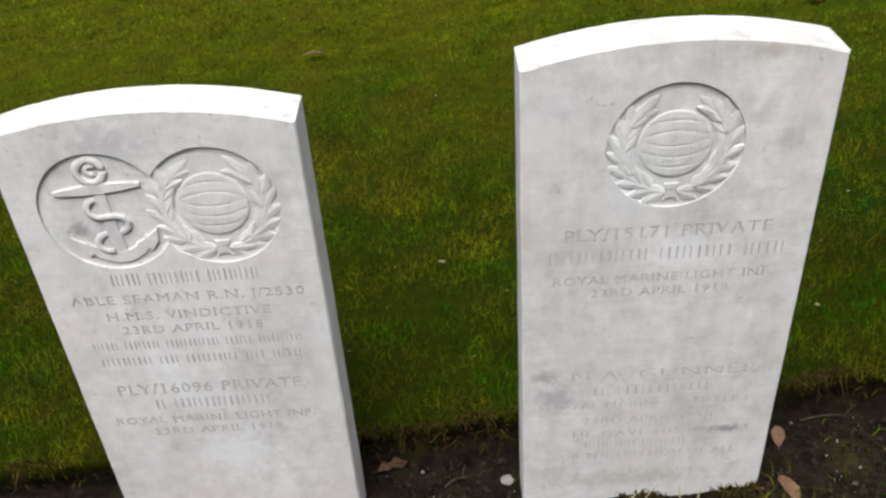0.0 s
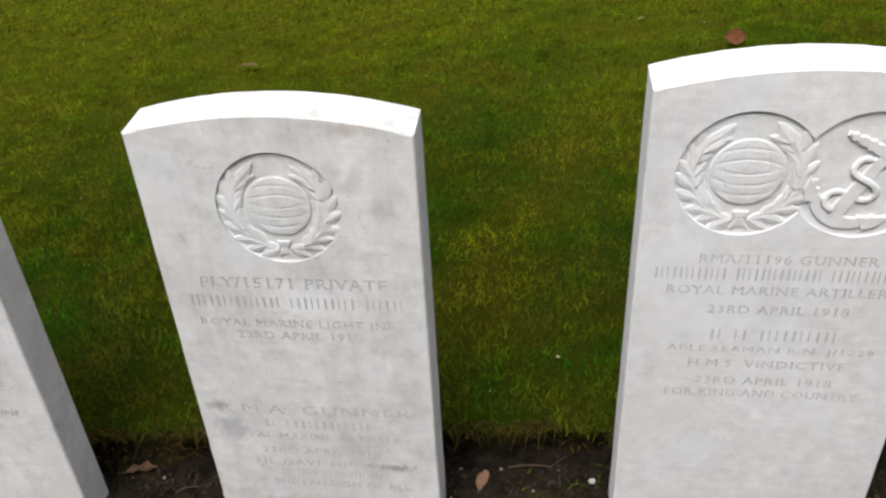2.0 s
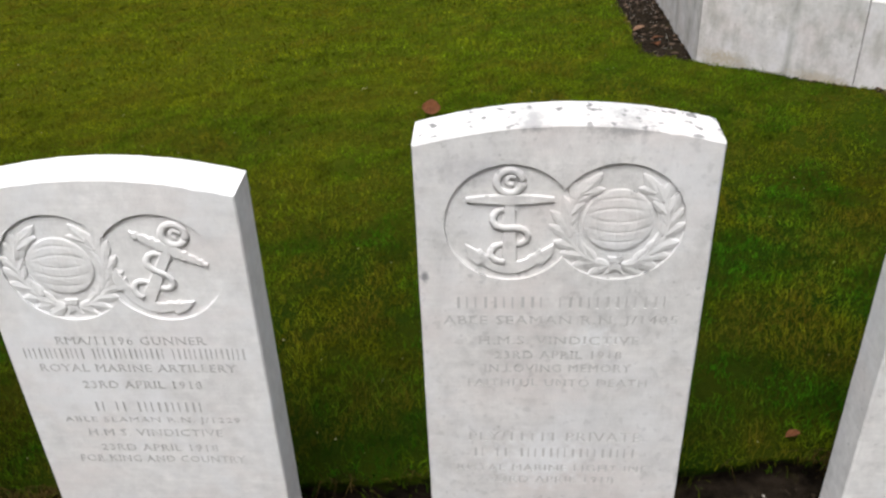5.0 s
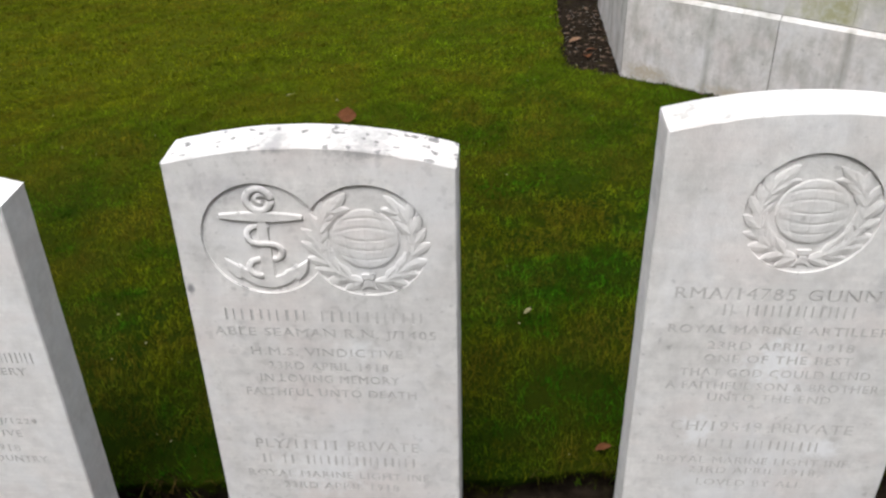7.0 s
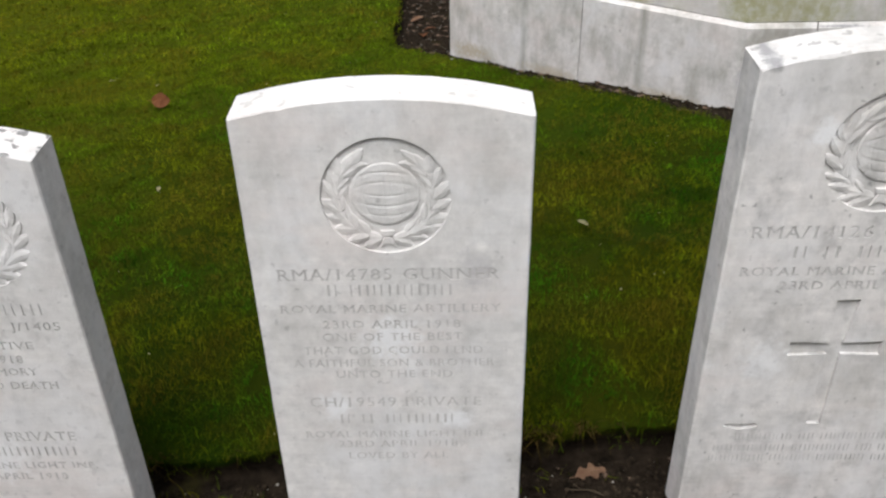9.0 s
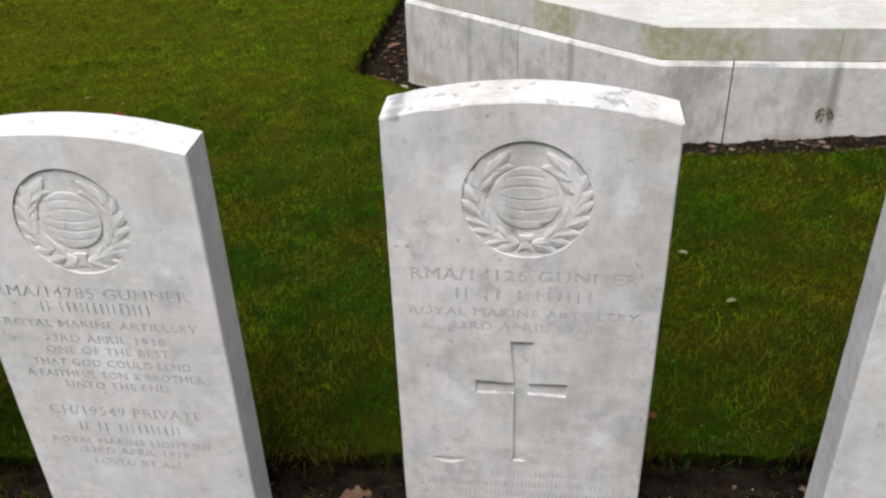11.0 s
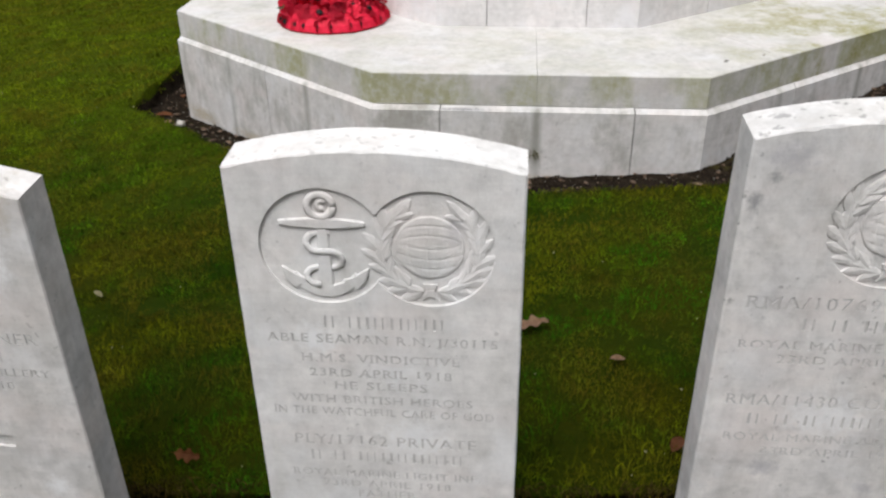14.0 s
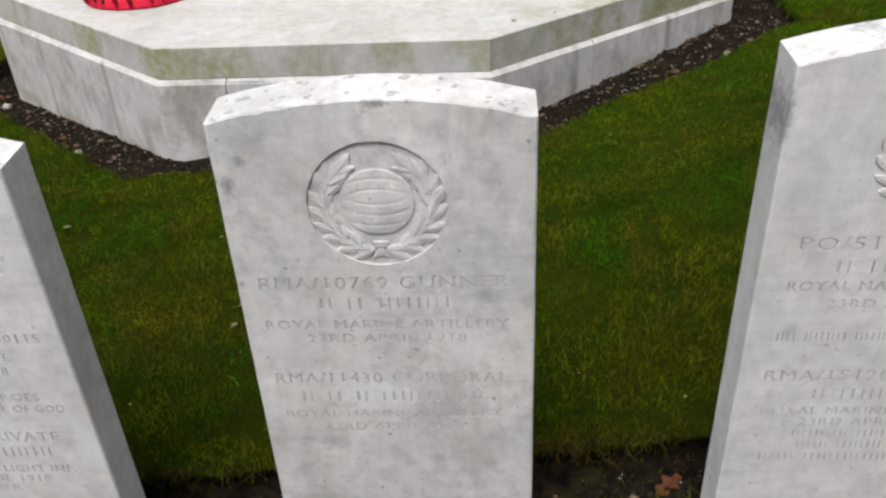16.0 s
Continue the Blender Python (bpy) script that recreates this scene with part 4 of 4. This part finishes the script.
for a, tilt in ((196, 20), (206, 8)):
    bm = bmesh.new()
    plate(bm, [(0.0, -0.006), (0.022, -0.014), (0.046, 0.0), (0.022, 0.014), (0.0, 0.006)], 0.0012, 0.0004)
    bmesh.ops.recalc_face_normals(bm, faces=bm.faces)
    part("leaf", bm, LEAFLET, wreath, "dark green plastic leaf", pose(0, 0, 0, 0, 0, a) @ pose(0.175, 0, 0.083, 90, tilt, 0))


# ---- fallen leaves and small things ----
def leaf_mesh(kind, seed):
    """A dry curled leaf about 1 long: oak with lobes, or a plain oval."""
    rng = random.Random(seed)
    bm = bmesh.new()
    n = 17
    mid, lf, rt = [], [], []
    for i in range(n):
        t = i / (n - 1)
        wdt = 0.26 * math.sin(math.pi * (0.04 + 0.93 * t)) ** 0.7
        if kind == "oak":
            wdt *= 0.70 + 0.30 * math.cos(t * math.tau * 2.6 + math.pi)
            wdt = max(wdt, 0.02) * 1.25
        bend = 0.07 * math.sin(math.pi * t) + rng.uniform(-0.012, 0.012)
        mid.append(bm.verts.new((t - 0.5, 0.04 * math.sin(3 * t), bend)))
        lf.append(bm.verts.new((t - 0.5, wdt * rng.uniform(0.92, 1.06), bend + 0.12 * wdt + rng.uniform(0, 0.05))))
        rt.append(bm.verts.new((t - 0.5, -wdt * rng.uniform(0.92, 1.06), bend + 0.25 * wdt + rng.uniform(0, 0.05))))
    for i in range(n - 1):
        bm.faces.new((mid[i], mid[i + 1], lf[i + 1], lf[i]))
        bm.faces.new((rt[i], rt[i + 1], mid[i + 1], mid[i]))
    st = [bm.verts.new(v) for v in ((-0.5, 0.012, 0), (-0.5, -0.012, 0), (-0.72, -0.006, 0.03), (-0.72, 0.006, 0.03))]
    bm.faces.new(st)
    bmesh.ops.solidify(bm, geom=bm.faces[:], thickness=0.012)
    return bm


LEAVES = [
    # x, y, length, turn, kind, material, label
    (-0.328, 2.926, 0.075, 10, "oval", LEAF_TAN, "dry tan leaf lying on the lawn"),
    (1.414, 2.835, 0.066, 60, "oval", LEAF_RUST, "rust brown curled leaf lying on the lawn"),
    (-0.364, 2.350, 0.070, 150, "oval", LEAF_RUST, "brown curled leaf lying on the lawn"),
    (0.014, 1.072, 0.066, 20, "oak", LEAF_TAN, "tan lobed oak leaf on dark earth"),
    (0.690, 1.048, 0.043, 75, "oval", LEAF_TAN, "broad tan leaf on dark earth"),
    (0.668, 0.935, 0.055, 100, "oval", LEAF_TAN, "tan curled leaf beside a headstone foot"),
    (2.717, 1.075, 0.060, 15, "oak", LEAF_TAN, "small tan oak leaf on dark earth"),
    (3.930, 1.631, 0.078, 15, "oak", LEAF_TAN, "tan oak leaf lying on the lawn"),
    (3.252, 1.195, 0.050, 80, "oak", LEAF_RUST, "brown leaf standing in the grass"),
    (2.183, 1.162, 0.035, 30, "oval", LEAF_RUST, "brown leaf at the lawn edge"),
    (4.785, 1.095, 0.060, 40, "oak", LEAF_RUST, "brown oak leaf on dark earth"),
    (4.199, 1.240, 0.048, 60, "oval", LEAF_RUST, "dark brown leaf in the grass"),
    (5.480, 2.020, 0.060, 5, "oval", LEAF_RUST, "dark brown leaf lying on the lawn"),
    (2.385, 3.300, 0.060, 70, "oval", LEAF_TAN, "tan leaf on earth beside the plinth"),
    (2.330, 3.420, 0.075, 20, "oval", LEAF_RUST, "rust brown leaf on earth beside the plinth"),
    (2.860, 2.905, 0.060, 130, "oval", LEAF_RUST, "rust brown leaf on earth beside the plinth"),
    (2.650, 3.010, 0.050, 40, "oval", LEAF_PALE, "pale leaf on earth beside the plinth"),
    (2.345, 3.640, 0.070, 95, "oak", LEAF_RUST, "rust brown leaf on earth beside the plinth"),
    (2.310, 3.900, 0.065, 30, "oval", LEAF_TAN, "tan leaf on earth beside the plinth"),
    (2.370, 3.760, 0.055, 10, "oval", LEAF_RUST, "rust brown leaf on earth beside the plinth"),
    (4.960, 2.700, 0.060, 10, "oval", LEAF_TAN, "tan leaf on earth beside the plinth"),
    (5.330, 3.020, 0.060, 60, "oval", LEAF_PALE, "pale leaf on earth beside the plinth"),
    (5.120, 2.900, 0.050, 160, "oak", LEAF_RUST, "rust brown leaf on earth beside the plinth"),
    (1.130, 3.130, 0.035, 40, "oval", LEAF_PALE, "small pale leaf scrap on the lawn"),
    (1.343, 3.026, 0.030, 80, "oval", LEAF_PALE, "small pale leaf scrap on the lawn"),
    (0.114, 1.552, 0.025, 0, "oval", LEAF_PALE, "small pale leaf scrap on the lawn"),
    (2.792, 1.793, 0.040, -30, "oval", LEAF_PALE, "small pale leaf scrap on the lawn"),
    (2.049, 1.593, 0.030, 50, "oval", LEAF_PALE, "small pale leaf scrap on the lawn"),
    (3.899, 1.552, 0.030, 70, "oval", LEAF_PALE, "small pale leaf scrap on the lawn"),
    (3.473, 1.564, 0.034, 25, "oval", LEAF_PALE, "small pale leaf scrap on the lawn"),
    (3.295, 2.033, 0.035, 10, "oval", LEAF_PALE, "small pale leaf scrap on the lawn"),
    (3.393, 1.766, 0.030, -10, "oval", LEAF_PALE, "small pale leaf scrap on the lawn"),
    (1.603, 2.163, 0.030, 100, "oval", LEAF_PALE, "small pale leaf scrap on the lawn"),
    (4.112, 1.497, 0.035, 20, "oval", LEAF_TAN, "small brown leaf scrap on the lawn"),
]
LIFTED = {1: 58, 8: 50}
rngl = random.Random(3)
for k, (x, y, size, turn, kind, mat, label) in enumerate(LEAVES):
    bm = leaf_mesh(kind, k)
    size *= 0.75 if mat is LEAF_PALE else 1.0
    lift = 0.022 if bed_depth(np.array([x]), np.array([y]))[0] < 0 else 0.004
    leaf = part("fallen_leaf", bm, mat, None, "", pose(x, y, zg(x, y) + lift + (0.012 if k in LIFTED else 0), rngl.uniform(-12, 12) + LIFTED.get(k, 0), rngl.uniform(-12, 12), 0 if k in LIFTED else turn) @ Matrix.Diagonal((size, size * (1.6 if k == 1 else 1.0), size, 1)))
    tagged(leaf, label, "leaf", "fallen leaves")


# ---- grass, earth and grit ----
RNG = np.random.RandomState(11)


def blades(x, y, length, width, lean, aim=None):
    """Tapered bent blades: five points and three faces (as two four-sided ones, the tip folded) each."""
    n = len(x)
    z = ground_height(x, y)[0] - 0.002
    way = RNG.rand(n) * math.tau if aim is None else aim
    face = RNG.rand(n) * math.tau
    dx, dy = np.cos(way), np.sin(way)
    wx, wy = np.cos(face) * width / 2, np.sin(face) * width / 2
    h1, h2 = length * 0.55, length * np.cos(lean)
    o1, o2 = length * np.sin(lean) * 0.28, length * np.sin(lean)
    v = np.empty((n, 6, 3))
    v[:, 0] = np.column_stack([x - wx, y - wy, z])
    v[:, 1] = np.column_stack([x + wx, y + wy, z])
    v[:, 2] = np.column_stack([x + dx * o1 + wx * 0.8, y + dy * o1 + wy * 0.8, z + h1 * np.cos(lean * 0.5)])
    v[:, 3] = np.column_stack([x + dx * o1 - wx * 0.8, y + dy * o1 - wy * 0.8, z + h1 * np.cos(lean * 0.5)])
    v[:, 4] = np.column_stack([x + dx * o2 + wx * 0.12, y + dy * o2 + wy * 0.12, z + h2])
    v[:, 5] = np.column_stack([x + dx * o2 - wx * 0.12, y + dy * o2 - wy * 0.12, z + h2])
    k = np.arange(n)[:, None] * 6
    q = np.concatenate([k + np.array([[0, 1, 2, 3]]), k + np.array([[3, 2, 4, 5]])])
    return v.reshape(-1, 3), q


def turf(x0, x1, y0, y1, per_m2, tall, broad=1.0, arching=0.06):
    n = int((x1 - x0) * (y1 - y0) * per_m2)
    x, y = x0 + RNG.rand(n) * (x1 - x0), y0 + RNG.rand(n) * (y1 - y0)
    thin = value_noise(x, y, 14.0, 21) * 0.6 + value_noise(x, y, 40.0, 22) * 0.4
    ok = (bed_depth(x, y) < 0.006) & (thin > 0.16 + 0.22 * RNG.rand(n))
    x, y, thin = x[ok], y[ok], thin[ok]
    n = len(x)
    length = tall * (0.55 + 0.8 * RNG.rand(n)) * (0.75 + 0.5 * value_noise(x, y, 5.0, 23))
    length *= np.where(RNG.rand(n) < arching, 1.9, 1.0)
    return blades(x, y, length, (0.0012 + 0.0013 * RNG.rand(n)) * broad, 0.2 + 0.95 * RNG.rand(n))


def together(lots):
    vs, qs, k = [], [], 0
    for v, q in lots:
        vs.append(v)
        qs.append(q + k)
        k += len(v)
    return np.concatenate(vs), np.concatenate(qs)


grass = sheet("grass", *together([
    turf(-1.3, 6.1, 1.05, 1.5, 30000, 0.019, 0.8, 0.12),
    turf(-1.5, 6.4, 1.5, 2.1, 38000, 0.015, 0.9),
    turf(-2.0, 6.9, 2.1, 3.4, 24000, 0.0135, 1.35, 0.02),
    turf(-2.3, 7.1, 3.4, 5.9, 9500, 0.015, 2.4, 0.0)]), BLADE)
tagged(grass, "short mown lawn grass, green with yellow and rust patches", "grass", kind="stuff")

n = 9000
ex = -1.5 + RNG.rand(n) * 7.9
ex = ex[0.6 * value_noise(ex, ex * 0, 9.0, 41) + 0.4 * value_noise(ex, ex * 0, 31.0, 42) > 0.30 + 0.4 * RNG.rand(n)]
n = len(ex)
ey = row_back(ex) - 0.006 + 0.03 * RNG.rand(n)
fringe = sheet("grass_fringe", *blades(ex, ey, 0.018 + 0.05 * RNG.rand(n) ** 2.2, 0.0018 + 0.001 * RNG.rand(n), 0.5 + 1.3 * RNG.rand(n), -math.pi / 2 + 2.6 * (RNG.rand(n) - 0.5)), DEAD)
tagged(fringe, "ragged grass hanging over the cut lawn edge", "grass", kind="stuff")

OCTA_V = np.array([(1, 0, 0), (0, 1, 0), (-1, 0, 0), (0, -1, 0), (0, 0, 1), (0, 0, -1)], dtype=float)
OCTA_F = np.array([(0, 1, 4), (1, 2, 4), (2, 3, 4), (3, 0, 4), (1, 0, 5), (2, 1, 5), (3, 2, 5), (0, 3, 5)])


def crumbs(name, x, y, size, mat, label, category, sink=0.3, flat=1.0):
    n = len(x)
    z = ground_height(x, y)[0]
    v = OCTA_V[None] * size[:, None, None] * (0.55 + 0.7 * RNG.rand(n, 6, 1)) * (0.6 + 0.6 * RNG.rand(n, 1, 3)) * np.array([1.0, 1.0, flat])
    a = RNG.rand(n) * math.tau
    c, s = np.cos(a)[:, None], np.sin(a)[:, None]
    w = np.empty_like(v)
    w[:, :, 0], w[:, :, 1], w[:, :, 2] = v[:, :, 0] * c - v[:, :, 1] * s, v[:, :, 0] * s + v[:, :, 1] * c, v[:, :, 2]
    w += np.column_stack([x, y, z + size * sink])[:, None, :]
    f = (np.arange(n)[:, None, None] * 6 + OCTA_F[None]).reshape(-1, 3)
    return tagged(sheet(name, w.reshape(-1, 3), f, mat), label, category, kind="stuff")


def in_beds(n_row, n_ring):
    x = np.concatenate([-1.2 + 7.2 * RNG.rand(n_row), 2.2 + 3.4 * RNG.rand(n_ring * 4)])
    y = np.concatenate([0.80 + 0.38 * RNG.rand(n_row), 2.3 + 2.2 * RNG.rand(n_ring * 4)])
    ok = bed_depth(x, y) > 0.012
    rim = (y > 1.7) & (bed_depth(x, y) > 0.33)
    return x[ok & ~rim], y[ok & ~rim]


cx_, cy_ = in_beds(26000, 9000)
crumbs("earth_crumbs", cx_, cy_, 0.002 + 0.006 * RNG.rand(len(cx_)) ** 2.2, CLOD, "dark loose earth crumbs in the beds", "earth")
cx_, cy_ = in_beds(1100, 2200)
crumbs("white_grit", cx_, cy_, 0.0010 + 0.0032 * RNG.rand(len(cx_)) ** 2.2, PEBBLE, "small white grit scattered on the earth", "grit", 0.6)

# leaf scraps and twigs on the earth
cx_, cy_ = in_beds(260, 500)
crumbs("leaf_litter", cx_, cy_, 0.005 + 0.012 * RNG.rand(len(cx_)) ** 2, LITTER, "brown leaf scraps littering the earth", "leaf litter", 0.35, 0.22)
wx_ = np.concatenate([c + 0.10 * RNG.randn(60) for c in (0.93, 0.70, 1.98, 4.72, 2.62)])
wy_ = np.concatenate([c + 0.03 * RNG.randn(60) for c in (1.0, 0.93, 1.05, 1.06, 1.03)])
ok = (bed_depth(wx_, wy_) > 0.01) & ((wy_ > 1.035) | (wy_ < 0.945) | (np.abs(wx_ - 0.77) < 0.13))
weeds = sheet("weeds", *blades(wx_[ok], wy_[ok], 0.012 + 0.03 * RNG.rand(ok.sum()), 0.002 + 0.001 * RNG.rand(ok.sum()), 0.4 + 0.9 * RNG.rand(ok.sum())), BLADE)
tagged(weeds, "sparse green weeds sprouting from the earth", "weeds", kind="stuff")

# brown moss round the feet of the first headstones
mx, my = [], []
for hx, hw_, k in ((-0.2285, 0.2, 900), (0.429, 0.2, 500), (1.107, 0.2, 250)):
    mx.append(hx - hw_ + 2 * hw_ * RNG.rand(k))
    my.append(0.951 - 0.045 * RNG.rand(k) ** 1.6)
mx, my = np.concatenate(mx), np.concatenate(my)
ok = value_noise(mx, my, 16.0, 31) > 0.42
mx, my = mx[ok], my[ok]
moss = sheet("moss", *blades(mx, my, 0.010 + 0.016 * RNG.rand(len(mx)), 0.003 + 0.002 * RNG.rand(len(mx)), 0.2 + 0.9 * RNG.rand(len(mx))), MOSS)
tagged(moss, "brown and olive moss at the headstone feet", "moss", kind="stuff")

for sx, sy, tall, bend in ((0.427, 0.925, 0.055, 0.025), (0.491, 0.928, 0.060, -0.004), (0.520, 0.930, 0.045, 0.006), (0.405, 0.930, 0.030, 0.015)):
    bm = bmesh.new()
    tube(bm, [(bend * t * t, 0.004 * t, tall * t) for t in (0, 0.25, 0.5, 0.75, 1.0)], [0.0013, 0.0013, 0.0012, 0.001, 0.0004], 5)
    st = part("grass_stalk", bm, STRAW, None, "", pose(sx, sy, zg(sx, sy) - 0.002))
    tagged(st, "pale dry grass stalk before a headstone foot", "grass stalk", "dry grass stalks")

# green netting pot beside the first headstone
pot = new("netting_pot")
pot.matrix_basis = pose(-0.485, 0.885, zg(-0.485, 0.885))
tagged(pot, "dark green plastic netting pot beside the first headstone", "pot")
bm = bmesh.new()
tube(bm, [(math.cos(a) * 0.075, math.sin(a) * 0.075, 0.075) for a in np.linspace(0, math.tau, 33)], [0.0025] * 33, 6)
part("rim", bm, GREEN, pot)
bm = bmesh.new()
for k in range(36):
    for d in (-1, 1):
        pts = []
        for t in np.linspace(0, 1, 7):
            a = k * math.tau / 36 + d * 0.5 * t
            rr = 0.058 + 0.017 * t
            pts.append((math.cos(a) * rr, math.sin(a) * rr, 0.075 * t))
        tube(bm, pts, [0.0020] * 7, 4)
part("netting", bm, GREEN, pot)
bm = bmesh.new()
bmesh.ops.create_cone(bm, cap_ends=True, segments=32, radius1=0.053, radius2=0.066, depth=0.058, matrix=Matrix.Translation((0, 0, 0.029)))
part("earth_fill", bm, CLOD, pot, "dark earth filling")

# scraps on the coping and a tuft growing from the plinth's face
for x, y, size, turn in ((4.563, 2.785, 0.022, 30), (5.046, 3.834, 0.045, 10), (4.70, 2.86, 0.014, 80)):
    scrap = part("fallen_leaf", leaf_mesh("oval", int(turn)), LITTER, None, "", pose(x, y, 0.648, 0, 0, turn) @ Matrix.Scale(size, 4))
    tagged(scrap, "small dark leaf scrap lying on the stone coping", "leaf", "fallen leaves")

bm = bmesh.new()
rngt = random.Random(5)
for _ in range(34):
    px, pz = rngt.gauss(0, 0.016), rngt.gauss(0, 0.009)
    tip = Vector((px + rngt.uniform(-0.012, 0.012), -rngt.uniform(0.006, 0.016), pz + rngt.uniform(-0.012, 0.004)))
    side = Vector((0.003, 0, rngt.uniform(-0.002, 0.002)))
    root = Vector((px, 0.002, pz))
    bm.faces.new([bm.verts.new(v) for v in (root - side, root + side, tip)])
tuft = part("moss_tuft", bm, WEED, None, "", pose(3.925, 2.608, 0.375))
tagged(tuft, "small olive moss tuft growing on the plinth face", "moss")

# pale flecks caught in the lawn
n = 420
fx, fy = -1.2 + 7.4 * RNG.rand(n), 1.15 + 3.0 * RNG.rand(n) ** 1.3
ok = bed_depth(fx, fy) < -0.01
fx, fy = fx[ok], fy[ok]
crumbs("lawn_flecks", fx, fy, 0.0016 + 0.0028 * RNG.rand(len(fx)) ** 2, LEAF_PALE, "tiny pale leaf flecks caught in the lawn", "leaf litter", 5.0, 0.4)

# coarse crumbs and stones on the earth
cx_, cy_ = in_beds(1500, 1500)
crumbs("earth_clods", cx_, cy_, 0.005 + 0.009 * RNG.rand(len(cx_)) ** 2.5, CLOD, "coarse dark clods of earth in the beds", "earth", 0.15)
cx_, cy_ = in_beds(0, 380)
crumbs("bed_leaf_litter", cx_, cy_, 0.005 + 0.014 * RNG.rand(len(cx_)) ** 2.0, LITTER, "brown leaf pieces thick on the earth round the plinth", "leaf litter", 0.4, 0.25)

TWIG = plain("dead_twig", (0.05, 0.038, 0.025), (0.10, 0.075, 0.05), 60, 0.9, 0.1)
for tx, ty, size, turn in ((0.80, 1.075, 0.13, 4), (0.97, 1.05, 0.09, 24), (0.13, 1.03, 0.06, 30), (4.66, 1.02, 0.085, 22), (2.70, 1.03, 0.07, 160)):
    bm = bmesh.new()
    tube(bm, [(size * (t - 0.5), 0, 0.006 * math.sin(5 * t) + 0.003) for t in np.linspace(0, 1, 8)], [0.0016, 0.0018, 0.0016, 0.0015, 0.0014, 0.0012, 0.001, 0.0006], 5)
    tube(bm, [(size * 0.1, 0, 0.004), (size * 0.22, 0.006, 0.016), (size * 0.3, 0.008, 0.022)], [0.001, 0.0009, 0.0005], 5)
    tagged(part("twig", bm, TWIG, None, "", pose(tx, ty, zg(tx, ty) + 0.002, 0, 0, turn)), "thin dead brown twig lying on the earth", "twig", "twigs")

for px, py, size in ((0.214, 1.012, 0.011), (0.118, 0.985, 0.005), (0.93, 1.06, 0.006), (0.885, 1.045, 0.006), (4.55, 0.99, 0.007), (2.46, 3.27, 0.022), (2.99, 2.76, 0.014)):
    bm = bmesh.new()
    bmesh.ops.create_icosphere(bm, subdivisions=2, radius=size)
    rngp = random.Random(int(px * 1000))
    for v in bm.verts:
        v.co *= rngp.uniform(0.8, 1.12)
        v.co.z *= 0.7
    tagged(part("pebble", bm, PEBBLE, None, "", pose(px, py, zg(px, py) + size * 0.35)), "small whitish flint pebble lying on dark earth", "pebble", "pebbles")
